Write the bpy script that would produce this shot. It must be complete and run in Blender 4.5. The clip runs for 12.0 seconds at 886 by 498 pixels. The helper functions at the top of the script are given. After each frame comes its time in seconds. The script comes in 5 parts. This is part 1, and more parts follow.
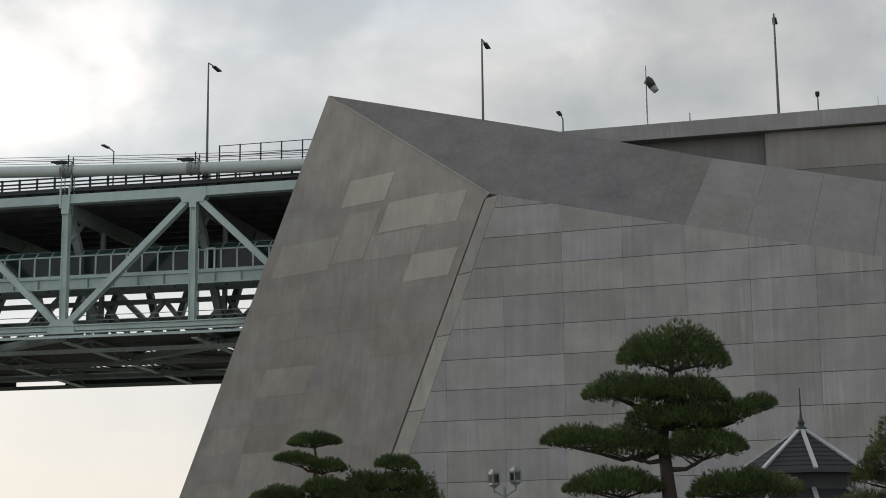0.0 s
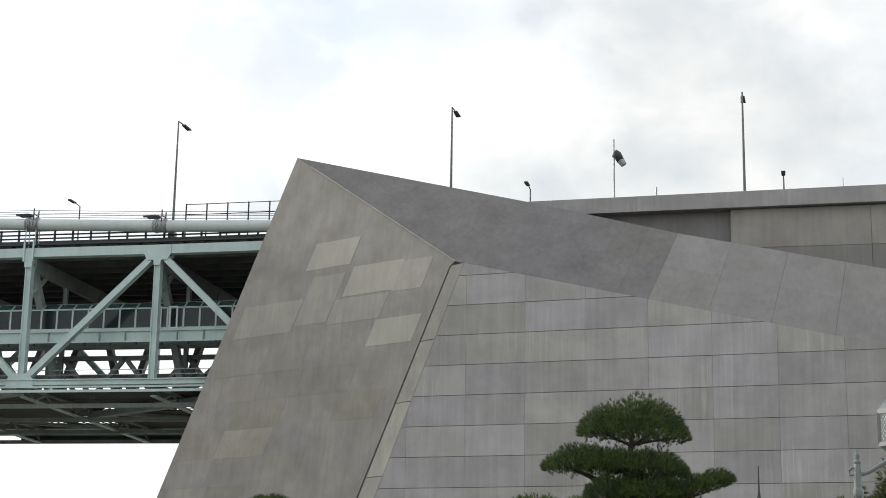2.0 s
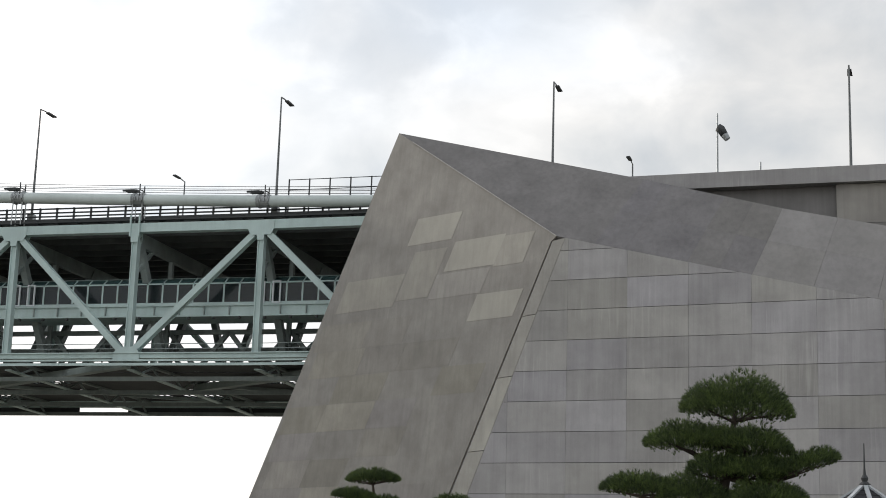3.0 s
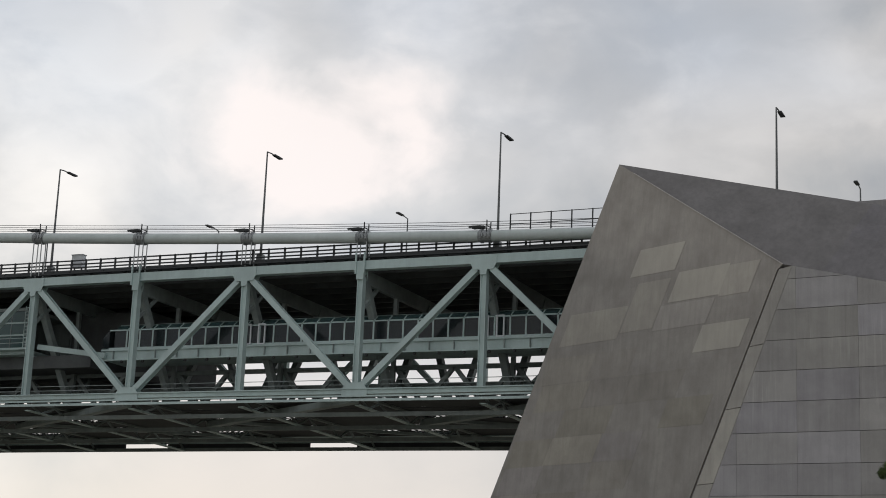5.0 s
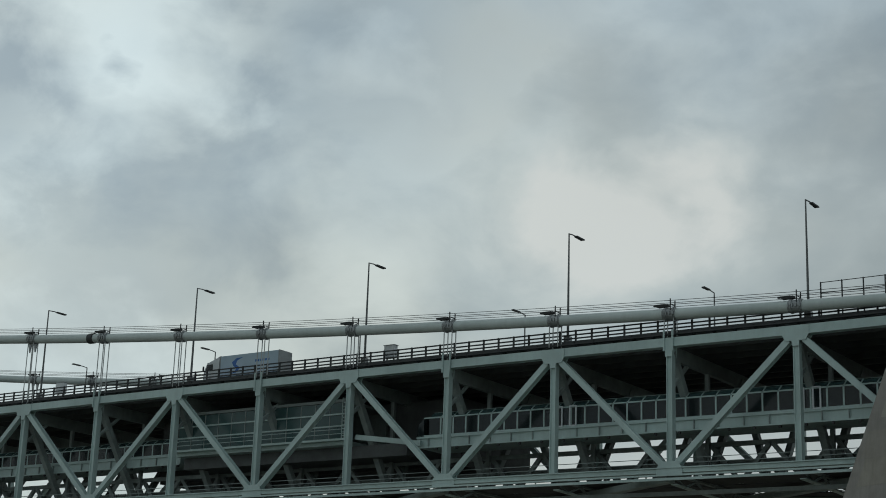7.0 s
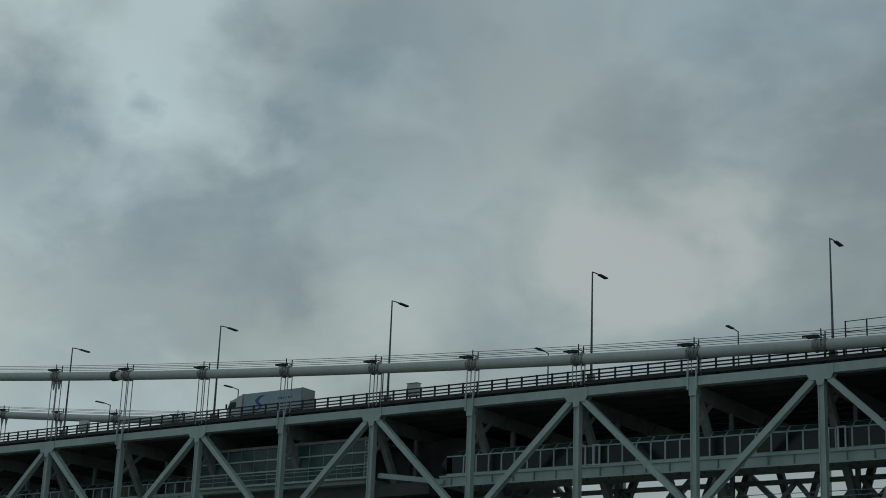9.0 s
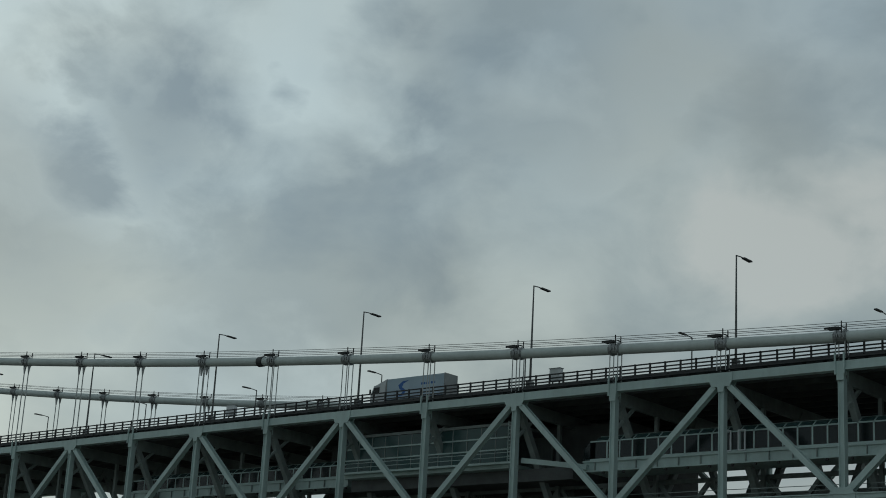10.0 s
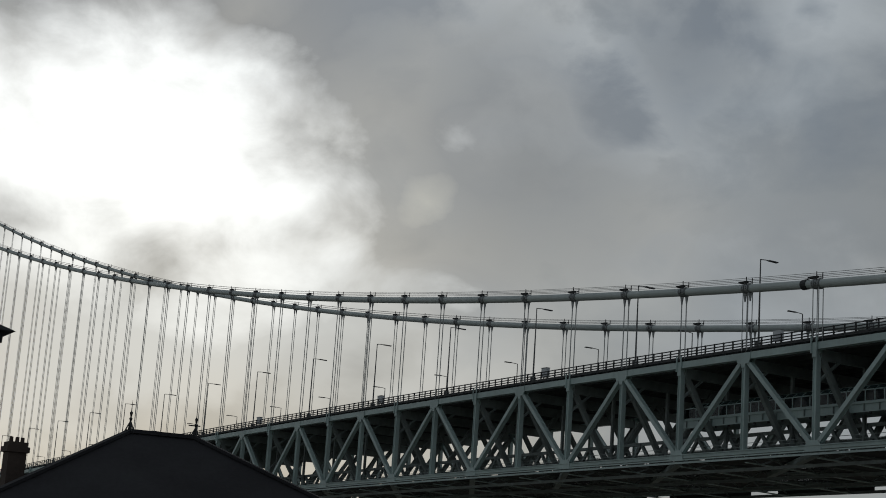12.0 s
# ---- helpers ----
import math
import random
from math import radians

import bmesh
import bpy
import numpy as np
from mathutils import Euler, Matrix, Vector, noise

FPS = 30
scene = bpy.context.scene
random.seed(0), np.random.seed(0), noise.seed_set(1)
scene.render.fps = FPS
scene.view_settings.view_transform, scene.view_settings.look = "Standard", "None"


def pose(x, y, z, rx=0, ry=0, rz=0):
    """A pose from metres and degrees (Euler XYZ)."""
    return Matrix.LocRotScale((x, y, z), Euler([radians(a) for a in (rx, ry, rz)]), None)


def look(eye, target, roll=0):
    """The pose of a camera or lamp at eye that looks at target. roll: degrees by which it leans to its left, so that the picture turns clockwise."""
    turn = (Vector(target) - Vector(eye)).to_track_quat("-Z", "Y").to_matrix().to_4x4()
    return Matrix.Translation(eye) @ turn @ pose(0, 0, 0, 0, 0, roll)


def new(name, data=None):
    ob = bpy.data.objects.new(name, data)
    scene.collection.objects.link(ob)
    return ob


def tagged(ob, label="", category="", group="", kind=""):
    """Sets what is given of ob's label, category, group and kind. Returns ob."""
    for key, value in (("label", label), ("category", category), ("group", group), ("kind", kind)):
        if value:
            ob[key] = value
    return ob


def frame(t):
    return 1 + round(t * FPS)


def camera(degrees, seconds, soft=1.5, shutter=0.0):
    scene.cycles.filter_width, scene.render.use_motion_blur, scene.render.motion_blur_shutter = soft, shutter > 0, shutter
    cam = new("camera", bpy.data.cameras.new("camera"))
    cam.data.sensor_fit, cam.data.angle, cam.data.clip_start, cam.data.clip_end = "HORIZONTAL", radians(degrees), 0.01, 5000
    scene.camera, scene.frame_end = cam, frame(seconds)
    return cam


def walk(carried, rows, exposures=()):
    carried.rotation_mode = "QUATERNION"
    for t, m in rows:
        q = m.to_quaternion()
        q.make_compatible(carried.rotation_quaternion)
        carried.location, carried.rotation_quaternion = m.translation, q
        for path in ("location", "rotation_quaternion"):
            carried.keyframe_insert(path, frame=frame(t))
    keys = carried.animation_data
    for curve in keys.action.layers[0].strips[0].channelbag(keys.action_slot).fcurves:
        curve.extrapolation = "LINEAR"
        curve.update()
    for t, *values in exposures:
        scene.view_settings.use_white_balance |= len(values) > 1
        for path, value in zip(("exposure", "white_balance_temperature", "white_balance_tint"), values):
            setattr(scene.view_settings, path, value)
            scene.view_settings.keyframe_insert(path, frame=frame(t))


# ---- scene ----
cam = camera(30.0, 12.0, soft=0.95)
EYE = (0.0, 0.0, 1.6)
# seconds, bearing to the right of north, tilt, lean (degrees)
TURNS = (
    (0.0, -13.57, 11.01, -0.64), (0.5, -8.80, 10.42, -1.11), (0.8, -7.45, 10.62, -1.08), (1.0, -7.25, 11.40, -0.38),
    (1.5, -9.13, 11.99, 0.89), (2.0, -12.33, 13.32, 0.98), (2.5, -13.63, 13.12, 1.72), (3.0, -15.91, 12.37, 1.82),
    (3.2, -17.11, 12.15, 1.96), (4.8, -22.33, 13.27, 2.24), (5.0, -23.83, 13.24, 2.29), (5.5, -27.94, 13.72, 2.18),
    (6.0, -30.20, 14.08, 2.17), (6.5, -32.30, 14.23, 2.49), (7.0, -34.79, 15.63, 1.95), (7.5, -36.84, 16.02, 2.26),
    (7.7, -35.58, 16.86, 2.46), (9.3, -35.79, 16.93, 2.18), (9.5, -37.23, 16.15, 2.43), (10.0, -40.75, 16.17, 3.23),
    (10.5, -43.59, 16.92, 3.19), (11.0, -46.32, 16.08, 2.85), (11.5, -53.37, 13.90, 3.69), (12.0, -59.60, 12.52, 3.92),
)


def bearing(az, el):
    a, e = radians(az), radians(el)
    return Vector((math.sin(a) * math.cos(e), math.cos(a) * math.cos(e), math.sin(e)))


walk(cam, [(t, look(EYE, Vector(EYE) + 50 * bearing(az, el), lean)) for t, az, el, lean in TURNS],
     exposures=((0.0, 0.4, 6500, 9), (0.5, 1.3, 6500, 10), (0.8, 1.6, 6500, 10), (1.5, 1.55, 6500, 10), (2.0, 1.12, 6500, 9),
                (2.5, 0.94, 6600, 12), (3.2, 0.85, 6500, 10), (4.8, 0.3, 6550, 12), (5.5, 0.12, 6560, 11.5), (6.0, 0.05, 6500, 10),
                (6.5, -0.2, 6200, 2), (7.0, -0.37, 6060, -2), (7.5, -0.57, 5930, -4), (9.5, -0.91, 5800, -7), (10.5, -0.65, 6080, -1),
                (11.0, -0.62, 6200, 4), (11.5, -0.87, 6200, 6), (12.0, -1.3, 6140, 7)))

# ---- world and light ----
SUN_AZ, SUN_EL = -71.0, 14.4
world = bpy.data.worlds.new("sky")
scene.world = world
world.use_nodes = True


class Nodes:
    """Short way to write node trees."""

    def __init__(self, tree):
        self.tree = tree
        tree.nodes.clear()

    def add(self, kind, inputs=None, operation="", blend=""):
        n = self.tree.nodes.new(kind)
        if operation:
            n.operation = operation
        if blend:
            n.data_type, n.blend_type = "RGBA", blend
        for key, value in (inputs or {}).items():
            if isinstance(value, bpy.types.NodeSocket):
                self.tree.links.new(value, n.inputs[key])
            else:
                n.inputs[key].default_value = value
        return n

    def math(self, op, a, b=0.0, clamp=False):
        n = self.add("ShaderNodeMath", {0: a, 1: b}, operation=op)
        n.use_clamp = clamp
        return n.outputs[0]

    def ramp(self, fac, *stops):
        n = self.add("ShaderNodeValToRGB", {0: fac})
        els = n.color_ramp.elements
        while len(els) < len(stops):
            els.new(0.5)
        for e, (p, c) in zip(els, stops):
            e.position, e.color = p, (*(c if isinstance(c, tuple) else (c, c, c)), 1)
        return n.outputs[0]

    def mix(self, fac, a, b, blend="MIX"):
        n = self.add("ShaderNodeMix", {0: fac}, blend=blend)
        for i, v in ((6, a), (7, b)):
            if isinstance(v, bpy.types.NodeSocket):
                self.tree.links.new(v, n.inputs[i])
            else:
                n.inputs[i].default_value = (*v, 1)
        return n.outputs[2]

    def noise(self, vec, scale, detail=4.0, rough=0.5, warp=0.0):
        return self.add("ShaderNodeTexNoise", {"Vector": vec, "Scale": scale, "Detail": detail, "Roughness": rough, "Distortion": warp}).outputs[0]


def build_sky():
    n = Nodes(world.node_tree)
    co = n.add("ShaderNodeTexCoord").outputs["Generated"]
    nish = n.add("ShaderNodeTexSky")
    nish.sky_type, nish.sun_disc, nish.sun_elevation, nish.sun_rotation = "NISHITA", False, radians(SUN_EL), radians(SUN_AZ)
    flat = n.add("ShaderNodeMapping", {"Vector": co, "Location": (0.35, 0.1, 0.2), "Scale": (1.0, 1.0, 1.5)}).outputs[0]
    vast = n.noise(flat, 2.3, 2.0, 0.5)
    big = n.noise(flat, 5.2, 4.0, 0.5, 0.15)
    small = n.noise(flat, 13.0, 6.0, 0.58, 0.25)
    cloud = n.math("ADD", n.math("ADD", n.math("MULTIPLY", big, 0.52), n.math("MULTIPLY", small, 0.24)), n.math("MULTIPLY", vast, 0.24))
    body = n.ramp(cloud, (0.37, (0.25, 0.27, 0.295)), (0.455, (0.335, 0.345, 0.35)), (0.53, (0.42, 0.42, 0.413)), (0.62, (0.60, 0.59, 0.57)))

    def near(az, el, size, power, ragged=0.9, tall=1.0):
        off = n.add("ShaderNodeVectorMath", {0: co, 1: bearing(az, el)}, operation="SUBTRACT").outputs[0]
        off = n.add("ShaderNodeVectorMath", {0: off, 1: (1.0, 1.0, 1.0 / tall)}, operation="MULTIPLY").outputs[0]
        d = n.add("ShaderNodeVectorMath", {0: off}, operation="LENGTH").outputs["Value"]
        d = n.math("ADD", d, n.math("MULTIPLY", n.math("SUBTRACT", cloud, 0.5), -ragged))
        return n.math("POWER", n.math("SUBTRACT", 1.0, n.math("DIVIDE", d, size), True), power)

    # lighter and darker banks of cloud
    for az, el, size, amount in ((-47.0, 23.5, 0.17, 0.7), (-54.5, 18.5, 0.07, 0.5), (-73.0, 8.0, 0.13, 0.8), (-64.0, 8.0, 0.09, 0.6), (-68.3, 8.3, 0.06, 0.8), (-74.5, 6.0, 0.09, 0.9), (-38.0, 18.0, 0.14, 0.3), (-57.0, 24.0, 0.10, 0.6)):
        body = n.mix(n.math("MULTIPLY", n.ramp(near(az, el, size, 1.0, 0.7), (0.05, 0.0), (0.7, 1.0)), amount), body, (0.62, 0.62, 0.605))
    for az, el, size, amount in ((-50.8, 20.2, 0.075, 0.8), (-21.0, 24.0, 0.22, 0.4), (-64.5, 20.0, 0.09, 0.8), (-57.5, 16.0, 0.10, 0.6), (-46.0, 11.5, 0.10, 0.35), (-72.0, 22.5, 0.13, 0.85), (-39.0, 22.5, 0.10, 0.4)):
        body = n.mix(n.math("MULTIPLY", n.ramp(near(az, el, size, 1.0, 0.6), (0.1, 0.0), (0.6, 1.0)), amount), body, (0.205, 0.228, 0.258))
    hue = n.ramp(n.noise(flat, 4.1, 3.0, 0.5), (0.36, (0.96, 1.0, 1.06)), (0.64, (1.03, 1.0, 0.97)))
    body = n.mix(1.0, body, hue, "MULTIPLY")
    # thin cloud in front of the sun, and lighter gaps in the cover
    col = n.mix(n.math("MULTIPLY", near(SUN_AZ, SUN_EL, 1.05, 1.0, 0.4), 0.9), body, (2.0, 2.01, 2.0), "MULTIPLY")
    core = n.ramp(near(-70.4, 15.0, 0.23, 1.0, 0.8, 0.5), (0.26, 0.0), (0.45, 0.3), (0.8, 1.0))
    col = n.mix(core, col, (2.5, 2.48, 2.42))
    col = n.mix(n.math("MULTIPLY", near(-60.3, 14.1, 0.024, 0.8, 0.2), 0.6), col, (1.2, 1.15, 1.0))
    col = n.mix(n.math("MULTIPLY", near(-29.0, 15.0, 0.22, 1.3, 0.7, 0.55), 0.6), col, (0.66, 0.64, 0.61))
    col = n.mix(n.math("MULTIPLY", n.ramp(near(-29.4, 16.0, 0.08, 1.0, 0.75, 0.55), (0.0, 0.0), (0.5, 0.3), (1.0, 1.0)), 0.8), col, (0.82, 0.75, 0.71))
    low = n.math("POWER", n.math("SUBTRACT", 1.0, n.math("MULTIPLY", n.add("ShaderNodeSeparateXYZ", {0: co}).outputs[2], 4.0), True), 1.6)
    col = n.mix(n.math("MULTIPLY", low, 0.5), col, (0.72, 0.71, 0.68))
    col = n.mix(n.math("MULTIPLY", n.ramp(near(-26.0, 2.5, 0.34, 1.0, 0.5, 0.5), (0.0, 0.0), (0.7, 1.0)), 0.8), col, (0.60, 0.55, 0.52))
    both = n.add("ShaderNodeMix", {0: 0.015}, blend="ADD")
    n.tree.links.new(col, both.inputs[6])
    n.tree.links.new(nish.outputs[0], both.inputs[7])
    bg = n.add("ShaderNodeBackground", {0: both.outputs[2], 1: 1.0})
    n.add("ShaderNodeOutputWorld", {0: bg.outputs[0]})


build_sky()
sun = new("sun", bpy.data.lights.new("sun", "SUN"))
sun.data.energy, sun.data.angle, sun.data.color = 0.9, radians(14), (1.0, 0.93, 0.82)
sun.matrix_world = look(tuple(300 * bearing(SUN_AZ, SUN_EL)), (0, 0, 0))


# ---- materials ----
def paint(name, base, dark, rough=0.6, metal=0.0, size=1.0, grain=12.0, bump=0.02, streak=0.0, spread=0.0, tone=0.5, wash=0.0):
    """A worn surface: two scales of mottling, rain streaks, per-piece tone and fine relief."""
    m = bpy.data.materials.new(name)
    m.use_nodes = True
    n = Nodes(m.node_tree)
    co = n.add("ShaderNodeNewGeometry").outputs["Position"]
    coarse = n.noise(co, 0.35 * size, 5.0, 0.6)
    fine = n.noise(co, grain * size, 4.0, 0.6)
    fac = n.math("ADD", n.math("MULTIPLY", coarse, 0.75), n.math("MULTIPLY", fine, 0.25))
    col = n.mix(n.ramp(fac, (0.5 - 0.5 * tone * 0.5, 0.0), (0.5 + 0.5 * tone * 0.5, 1.0)), dark, base)
    if streak:
        long = n.add("ShaderNodeMapping", {"Vector": co, "Scale": (1.4, 1.4, 0.06)}).outputs[0]
        s = n.ramp(n.noise(long, 1.6 * size, 6.0, 0.65), (0.42, 0.0), (0.72, 1.0))
        col = n.mix(n.math("MULTIPLY", s, streak), col, tuple(0.62 * c for c in dark))
    if wash:
        # pale lime streaks that run down some pieces
        runs = n.add("ShaderNodeMapping", {"Vector": co, "Scale": (3.2, 3.2, 0.12)}).outputs[0]
        some = n.ramp(n.noise(co, 0.16, 2.0, 0.5), (0.5, 0.0), (0.62, 1.0))
        s = n.math("MULTIPLY", n.ramp(n.noise(runs, 1.3, 4.0, 0.6), (0.52, 0.0), (0.66, 1.0)), some)
        col = n.mix(n.math("MULTIPLY", s, wash), col, tuple(min(0.8, 1.35 * c) for c in base))
    if spread:
        r = n.add("ShaderNodeObjectInfo").outputs["Random"]
        v = n.math("ADD", n.math("MULTIPLY", r, 2 * spread), 1 - spread)
        warm = n.math("MULTIPLY", v, n.math("ADD", n.math("MULTIPLY", n.math("FRACT", n.math("MULTIPLY", r, 7.3)), 0.9 * spread), 1 - 0.4 * spread))
        col = n.mix(1.0, col, n.add("ShaderNodeCombineColor", {0: v, 1: v, 2: warm}).outputs[0], "MULTIPLY")
    bsdf = n.add("ShaderNodeBsdfPrincipled", {"Base Color": col, "Roughness": rough, "Metallic": metal})
    if bump:
        b = n.add("ShaderNodeBump", {"Strength": 0.4, "Distance": bump, "Height": fine}).outputs[0]
        n.tree.links.new(b, bsdf.inputs["Normal"])
    n.add("ShaderNodeOutputMaterial", {0: bsdf.outputs[0]})
    return m


CONCRETE = paint("panel concrete", (0.405, 0.392, 0.387), (0.322, 0.311, 0.307), 0.85, streak=0.3, spread=0.11, wash=0.35)
CONCRETE_DARK = paint("blotchy dark concrete", (0.215, 0.206, 0.202), (0.13, 0.124, 0.122), 0.9, streak=0.35, tone=0.9, spread=0.11)
CONCRETE_MID = paint("streaked mid grey concrete", (0.275, 0.264, 0.256), (0.205, 0.196, 0.19), 0.88, streak=0.3, tone=0.8, spread=0.05)
# Warm tint of these two carries the glow of the low western sky.
CONCRETE_WARM_LIT = paint("grey concrete tinted for warm west light", (0.33, 0.312, 0.285), (0.245, 0.231, 0.212), 0.85, streak=0.3, spread=0.10)
CONCRETE_LIFT = paint("grey cast lifts tinted for warm west light", (0.335, 0.314, 0.284), (0.25, 0.234, 0.212), 0.85, streak=0.3, spread=0.15)
CONCRETE_NEW = paint("pale repaired concrete", (0.42, 0.40, 0.357), (0.36, 0.342, 0.305), 0.85, streak=0.2)
CONCRETE_EDGE = paint("pale corner concrete", (0.42, 0.402, 0.372), (0.335, 0.32, 0.298), 0.85, streak=0.3, spread=0.08)
CONCRETE_PALE = paint("lighter warm concrete", (0.372, 0.352, 0.318), (0.295, 0.279, 0.254), 0.85, streak=0.3, spread=0.06)
JOINT = paint("dark joint", (0.07, 0.07, 0.07), (0.045, 0.045, 0.045), 0.9)
STEEL = paint("pale green bridge paint", (0.51, 0.635, 0.62), (0.41, 0.51, 0.50), 0.42, size=0.6, grain=20, bump=0.004, streak=0.22)
# Two copies of the bridge paint with truss shade mixed into their colour.
STEEL_UNDER_SHADE = paint("bridge paint darkened for underside shade", (0.33, 0.385, 0.375), (0.23, 0.27, 0.265), 0.55, streak=0.3, bump=0.004)
STEEL_IN_SHADE = paint("bridge paint darkened for inner shade", (0.30, 0.345, 0.34), (0.20, 0.23, 0.225), 0.6, streak=0.3, bump=0.004)
# Grating colour is near black to hold the shade below the floor.
UNDERSIDE_SHADE = paint("grated steel darkened for underside shade", (0.062, 0.066, 0.068), (0.038, 0.041, 0.043), 0.8)
# Deck steel with the gloom under the roadway put into its colour.
SOFFIT_SHADE = paint("deck steel darkened for shade", (0.13, 0.14, 0.142), (0.08, 0.086, 0.088), 0.7)
CABLE = paint("pale cable wrapping", (0.60, 0.66, 0.65), (0.50, 0.56, 0.55), 0.5, size=0.5, bump=0.0, streak=0.2)
GALV = paint("galvanised steel", (0.36, 0.38, 0.39), (0.25, 0.265, 0.27), 0.5, 0.5, bump=0.0)
ROPE = paint("galvanised hanger rope", (0.46, 0.48, 0.48), (0.36, 0.38, 0.38), 0.5, 0.2, bump=0.0)
# Darker than the poles' own grey, to hold their backlit look.
POLEGREY = paint("grey pole paint darkened for backlight", (0.17, 0.18, 0.185), (0.11, 0.118, 0.122), 0.6, bump=0.0)
DARKMETAL = paint("dark grey metal", (0.05, 0.054, 0.057), (0.03, 0.033, 0.035), 0.6, 0.1, bump=0.0)
ASPHALT = paint("asphalt", (0.06, 0.06, 0.06), (0.04, 0.04, 0.04), 0.9)
GROUND_BOUNCE = paint("pale ground tone for bounced light", (0.24, 0.225, 0.195), (0.14, 0.14, 0.10), 0.95, size=0.4)
WHITE = paint("white paint", (0.72, 0.75, 0.78), (0.60, 0.63, 0.66), 0.45, bump=0.0)
CARGO = paint("pale blue cargo panels", (0.50, 0.62, 0.73), (0.42, 0.53, 0.64), 0.45, bump=0.0)
BLUE = paint("blue paint", (0.05, 0.16, 0.5), (0.04, 0.12, 0.4), 0.4, bump=0.0)
RUBBER = paint("black rubber", (0.03, 0.03, 0.03), (0.02, 0.02, 0.02), 0.8, bump=0.0)
SLATE = paint("dark slate roof", (0.034, 0.035, 0.04), (0.02, 0.02, 0.024), 0.95, grain=8, bump=0.02)
ROOFTRIM = paint("pale metal hip capping", (0.48, 0.50, 0.52), (0.38, 0.40, 0.42), 0.45, 0.3, bump=0.0)
BRICK = paint("dark brown brick", (0.10, 0.075, 0.062), (0.055, 0.042, 0.036), 0.9)
BARK = paint("pine bark", (0.085, 0.065, 0.05), (0.035, 0.028, 0.023), 0.95, grain=25, bump=0.05)
LAMPGREEN = paint("pale grey green lamp paint", (0.22, 0.245, 0.245), (0.165, 0.185, 0.187), 0.4, bump=0.0)
BLUESTEEL = paint("pale blue girder paint", (0.42, 0.50, 0.60), (0.33, 0.41, 0.50), 0.5, bump=0.0)
TEAL = paint("teal painted metal", (0.10, 0.30, 0.30), (0.07, 0.22, 0.22), 0.4, bump=0.0)


def glass(name, tint, rough=0.06, alpha=0.85):
    m = bpy.data.materials.new(name)
    m.use_nodes = True
    n = Nodes(m.node_tree)
    b = n.add("ShaderNodeBsdfPrincipled", {"Base Color": (*tint, 1), "Roughness": rough, "IOR": 1.5})
    t = n.add("ShaderNodeBsdfTransparent", {0: (0.8, 0.86, 0.86, 1)})
    mixn = n.add("ShaderNodeMixShader", {0: alpha, 1: t.outputs[0], 2: b.outputs[0]})
    n.add("ShaderNodeOutputMaterial", {0: mixn.outputs[0]})
    return m


GLASS = glass("dark window glass", (0.02, 0.027, 0.03), 0.15, 0.75)
GLASS_TEAL = glass("green tinted glass", (0.05, 0.10, 0.10), 0.25, 0.9)
GLASS_MILK = bpy.data.materials.new("patterned milky lamp glass")
GLASS_MILK.use_nodes = True
milk = Nodes(GLASS_MILK.node_tree)
milk_mix = milk.add("ShaderNodeMixShader", {0: 0.55, 1: milk.add("ShaderNodeBsdfPrincipled", {"Base Color": (0.82, 0.84, 0.84, 1), "Roughness": 0.3}).outputs[0],
                                            2: milk.add("ShaderNodeBsdfTranslucent", {0: (0.9, 0.92, 0.92, 1)}).outputs[0]})
milk.add("ShaderNodeOutputMaterial", {0: milk_mix.outputs[0]})
MIRROR = bpy.data.materials.new("mirror")
MIRROR.use_nodes = True
MIRROR.node_tree.nodes["Principled BSDF"].inputs["Metallic"].default_value = 1.0
MIRROR.node_tree.nodes["Principled BSDF"].inputs["Roughness"].default_value = 0.03


def needles(name, tip, deep):
    m = bpy.data.materials.new(name)
    m.use_nodes = True
    n = Nodes(m.node_tree)
    co = n.add("ShaderNodeNewGeometry")
    r = co.outputs["Random Per Island"]
    patch = n.noise(co.outputs["Position"], 1.6, 3.0, 0.5)
    fac = n.ramp(n.math("ADD", n.math("MULTIPLY", r, 0.45), n.math("MULTIPLY", patch, 0.55)), (0.36, 0.0), (0.78, 1.0))
    b = n.add("ShaderNodeBsdfPrincipled", {"Base Color": n.mix(fac, deep, tip), "Roughness": 0.6})
    n.add("ShaderNodeOutputMaterial", {0: b.outputs[0]})
    return m


NEEDLES = needles("pine needles", (0.15, 0.215, 0.05), (0.014, 0.03, 0.010))
NEEDLES_DARK = needles("dark pine needles", (0.20, 0.225, 0.07), (0.02, 0.035, 0.012))


